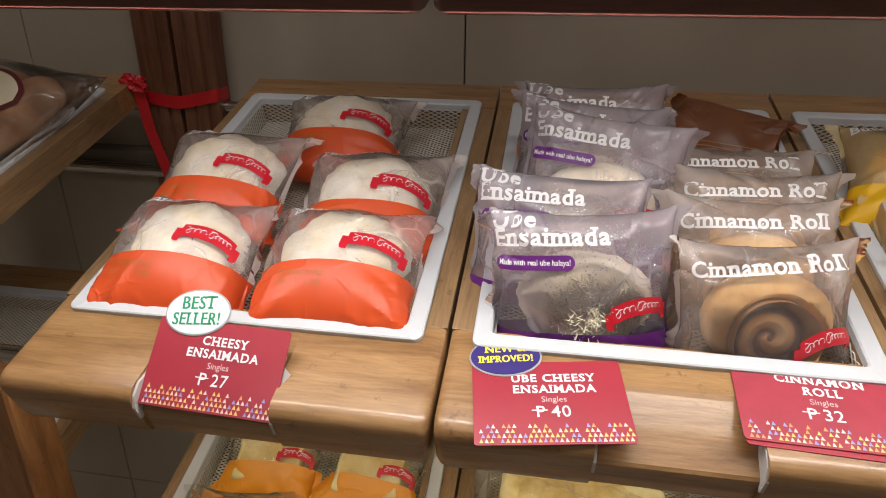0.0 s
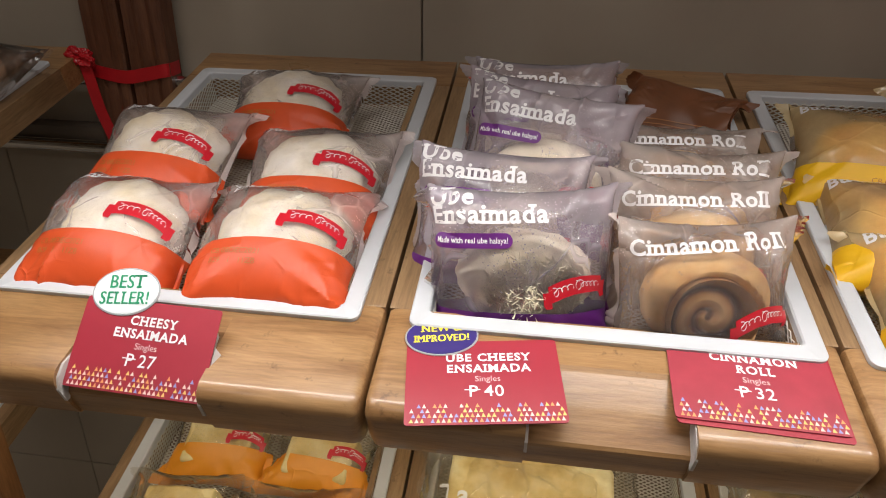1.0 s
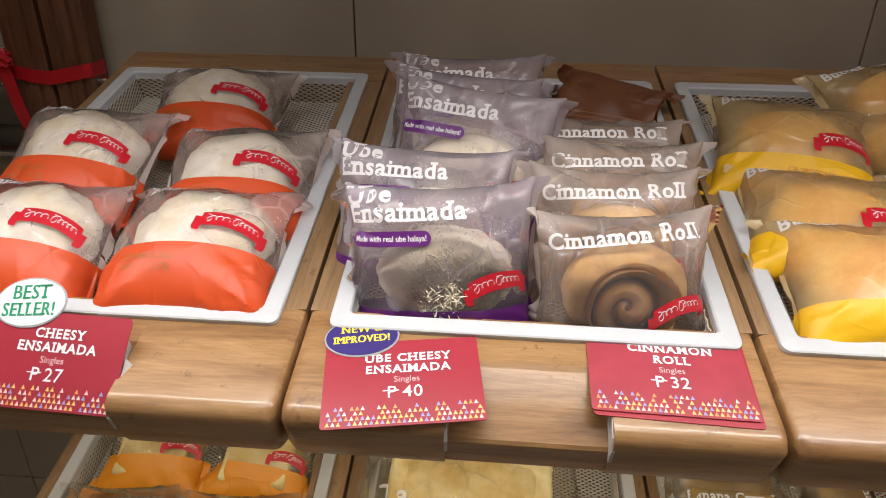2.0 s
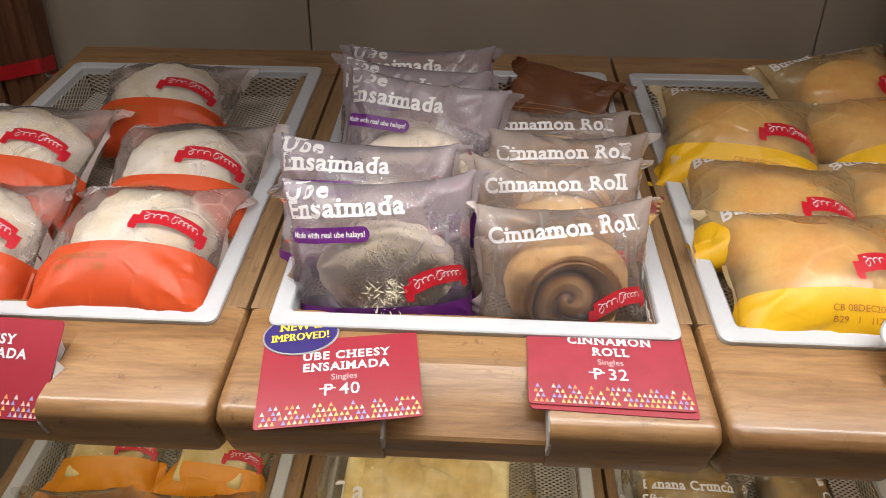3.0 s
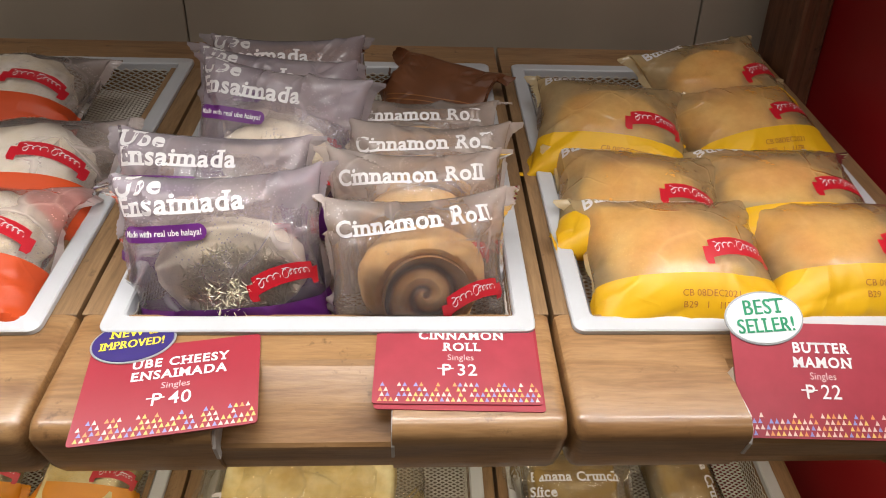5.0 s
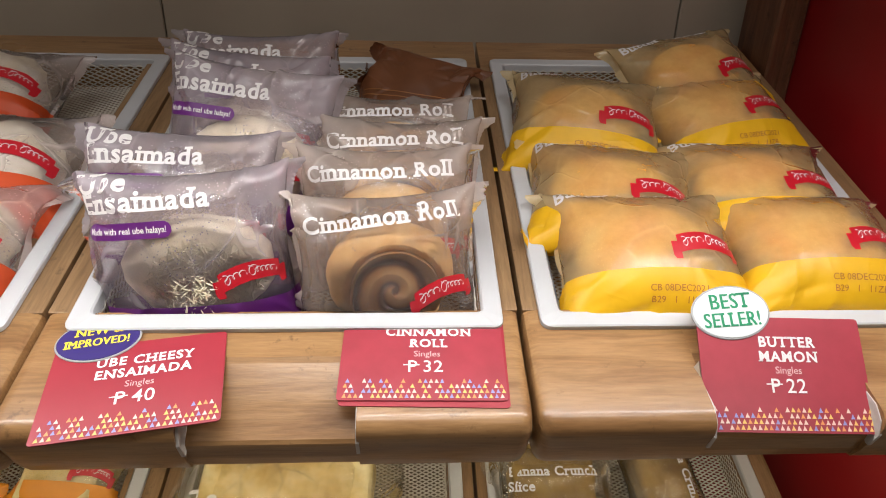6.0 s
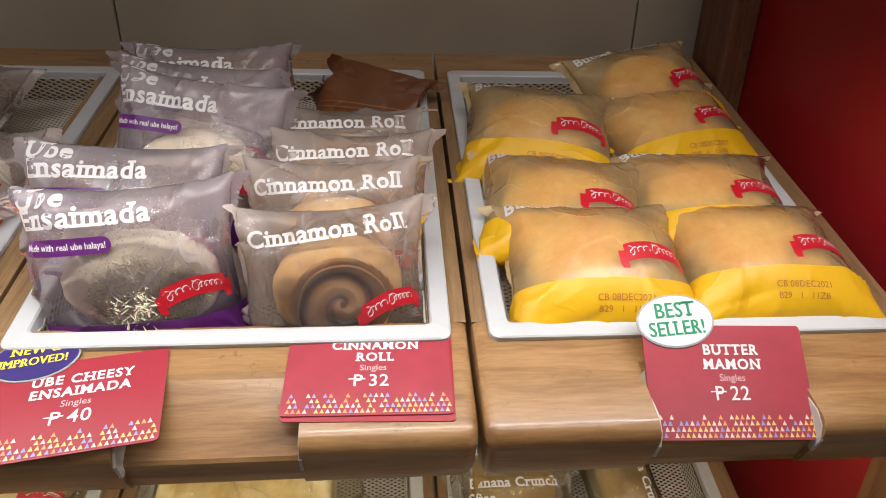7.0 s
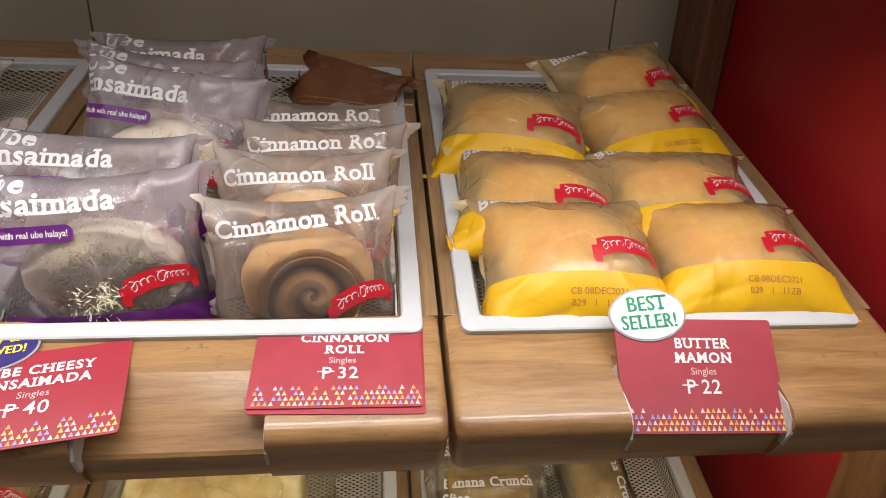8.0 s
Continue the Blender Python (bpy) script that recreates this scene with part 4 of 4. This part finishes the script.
BEST = (("BEST", 0.0155, 0.0074, 0.88), ("SELLER!", 0.0146, -0.0058, 0.84))
NEWER = (("NEW &", 0.0102, 0.0068, 0.95), ("IMPROVED!", 0.0098, -0.0034, 0.84))
price_card(on_shelf(-0.198, -0.0485, 0.0005, 31, 0, -2), ("CHEESY", "ENSAIMADA"), "27", "red price card with a white oval badge, propped up", CARD_RED, 0.114, 0.071,
           (-0.026, 0.0415, BEST, BADGE_WHITE, INK_GREY, INK_GREEN, 6), 1, 3)
price_card(on_shelf(0.0640, -0.0450, -0.0021, 0, 0, 8.5), ("UBE CHEESY", "ENSAIMADA"), "40", "red price card with a blue oval badge, flat on the board", CARD_RED, 0.113, 0.074,
           (-0.030, 0.0425, NEWER, INK_BLUE, INK_GREY, INK_YELLOW, 2), 0, 4)
price_card(on_shelf(0.2535, -0.0235, -0.0020, 0, 0, -1.0), ("CINNAMON", "ROLL"), "32", "faded red price card tucked under the tray rim", CARD_FADED, 0.113, 0.074, None, 0, 5, 1)
price_card(on_shelf(0.5040, -0.0430, -0.0015, 30, 0, -2), ("BUTTER", "MAMON"), "22", "worn red price card with a white oval badge, propped up", CARD_FADED, 0.116, 0.079,
           (-0.033, 0.0425, BEST, BADGE_WHITE, INK_GREY, INK_GREEN, 5), 2, 6)


# ---- brown packet at the back of the middle tray ----
p = Pillow(0.134, 0.095, (0, 0, 0, 0.045, 0.030, 0.010, 2.2), 91, None, 0.0001)
ob = thing("brown_packet", on_shelf(0.250, 0.362, -0.004, 26, 0, -28), "crumpled brown printed film packet in the mesh tray", "packet")
skin, low = p.skin()
low.free()
part("film", skin, BAND_BROWN, ob)
for k in range(3):
    y = -0.028 + 0.006 * k
    part("printed_stripe", patch((-0.055, 0.055, lambda x: y - 0.0006, lambda x: y + 0.0006, 30), p.face(0.0009, 0, 0, 8), 1), STRIPE, ob)
for side in (-1, 1):
    part("end_seal", p.seal(side), BAND_BROWN, ob, "crimped zigzag end seal")


# ---- lower tier ----
def low(x, y, lift, tilt, yaw, spin=0.0):
    return on_shelf(x, y, -0.327 + FLOOR + lift, tilt, 0, yaw, spin)


for i, (x, y, tilt, yaw) in enumerate(((-0.268, 0.066, 12, 2), (-0.138, 0.062, 10, -5), (-0.280, -0.030, 10, 4), (-0.142, -0.030, 10, 3))):
    p = Pillow(0.134, 0.116, (0, 0, 0, 0.045, 0.033, 0.022, 4.0), 111 + i, -0.10 if i != 2 else -0.60, 0.0001, nu=40, nv=34)
    ob = pack("slice_cake_pack", low(x, y, 0.031, tilt, yaw), "pale yellow cake slice in clear film with an amber band", "packed cake", "cake slice packs", p, FILM_CLEAR, -0.10 if i != 2 else -0.60, BAND_AMBER)
    part("cake", block(0.042, 0.030, 0.019, i), CAKE, ob, "pale yellow cake slice")
    brand_ribbon(ob, p, 0.036, 0.004, -4, 0.040, 0.0125)
p = Pillow(0.262, 0.180, (0, 0, 0, 0.096, 0.050, 0.034, 4.0), 121, None, 0.0001, under=0.036)
ob = pack("loaf_cake_pack", low(0.113, 0.030, 0.043, 8, -1), "long sugared yellow loaf cake in clear film", "packed cake", "", p, FILM_CLEAR)
part("cake", block(0.091, 0.046, 0.031, 9), CAKE, ob, "sugared yellow loaf cake")
words(ob, p, [("Ta", 0.030, -0.080, -0.01, 0)], INK_WHITE)
p = Pillow(0.156, 0.124, (0, 0, 0, 0.055, 0.037, 0.024, 4.0), 122, None, 0.0001, nu=40, nv=34)
ob = pack("loaf_cake_pack", low(0.130, 0.148, 0.031, 10, 2), "yellow loaf cake in clear film behind another", "packed cake", "", p, FILM_CLEAR)
part("cake", block(0.051, 0.034, 0.021, 8), CAKE, ob, "yellow loaf cake")
for i, (x, y, tilt, yaw, spin) in enumerate(((0.408, 0.092, 24, -3, 0), (0.402, 0.035, 22, 0, 0), (0.530, 0.055, 8, 0, -84))):
    p = Pillow(0.148, 0.116 if i < 2 else 0.104, (0, 0, 0, 0.051, 0.033, 0.022, 4.0), 131 + i, None, 0.0001, nu=40, nv=34)
    ob = pack("banana_cake_pack", low(x, y, 0.034, tilt, yaw, spin), "brown banana cake slice in clear film with pale lettering", "packed cake", "banana cake packs", p, FILM_CLEAR)
    part("cake", block(0.047, 0.030, 0.019, 3 + i), BANANA, ob, "brown banana cake slice")
    words(ob, p, [("Banana Crunch", 0.0145, 0.0, 0.022, 0), ("Slice", 0.0145, -0.036, 0.006, 0)], INK_WHITE)

# ---- neighbouring bay: a bag of soft rolls ----
p = Pillow(0.25, 0.22, (0, 0, 0, 0.100, 0.088, 0.044, 3.0), 141, None, 0.0001, under=0.044)
ob = pack("soft_rolls_pack", on_shelf(-0.690, 0.315, FLOOR + 0.048, 10, 0, -14), "bag of brown soft rolls with a cream and maroon label", "packed bread", "", p, FILM_GLASSY)
for k in (-1, 0, 1):
    part("roll", bun(0.036, 0.076, 0.038, 40 + k, 0.05), ROLLS, ob, "brown soft roll", m=pose(k * 0.060 * U, 0, 0))
oval = lambda a, b: (lambda x: b * math.sqrt(max(1 - (x / a) ** 2, 0.0)))
part("label_rim", patch((-0.072, 0.072, lambda x: -oval(0.072, 0.042)(x), oval(0.072, 0.042), 24), p.face(0.0006, 0.015, 0.0, 0), 8), LABEL_MAROON, ob, "maroon label rim")
part("label", patch((-0.066, 0.066, lambda x: -oval(0.066, 0.036)(x), oval(0.066, 0.036), 24), p.face(0.0012, 0.015, 0.0, 0), 8), LABEL_CREAM, ob, "cream oval label")
part("lettering", lettering("Floss", 0.030, 0.008, 0.008, wrap=p.face(0.0018, 0.015, 0.0, 0), bm=lettering("Rolls", 0.026, 0.010, -0.016, wrap=p.face(0.0018, 0.015, 0.0, 0))), LABEL_MAROON, ob, "maroon printed product name")

# ---- red ribbon tied round the posts ----
def tape(points, width, across, thick=0.0012):
    """A strip of ribbon along a smooth run of points."""
    pts = [Vector(q) for q in points]
    fine = []
    for i in range(len(pts) - 1):
        a, b, c, d = pts[max(i - 1, 0)], pts[i], pts[i + 1], pts[min(i + 2, len(pts) - 1)]
        for k in range(6):
            t = k / 6
            fine.append(0.5 * ((2 * b) + (c - a) * t + (2 * a - 5 * b + 4 * c - d) * t * t + (3 * b - a - 3 * c + d) * t ** 3))
    fine.append(pts[-1])
    w, n = Vector(across).normalized() * width / 2, Vector((0, thick, 0))
    return loft([[q - w, q + w, q + w + n, q - w + n] for q in fine])


ob = thing("red_ribbon", upright(-0.512, 0.487, 0), "bright red satin ribbon tied round the wooden posts", "ribbon")
part("wrap", tape(((-0.064, 0.02, -0.030), (-0.0615, -0.003, -0.032), (-0.03, -0.0035, -0.040), (0.0, -0.0045, -0.043), (0.030, -0.0035, -0.038), (0.0585, -0.003, -0.032), (0.066, 0.004, -0.031), (0.066, 0.03, -0.030)), 0.019, (0, 0, 1)), RIBBON_RED, ob, smooth=False)
part("tail", tape(((-0.050, -0.026, -0.016), (-0.047, -0.024, -0.04), (-0.044, -0.018, -0.09), (-0.036, -0.010, -0.14), (-0.028, -0.008, -0.185)), 0.016, (1, 0.2, 0.25)), RIBBON_RED, ob, smooth=False)
knot = bun(0.020, 0.012, 0.012, 77, 0.5, 1.0)
part("knot", knot, RIBBON_RED, ob, "crumpled knot", m=pose(-0.056 * U, -0.022 * U, -0.014 * U, 0, 20, 0))
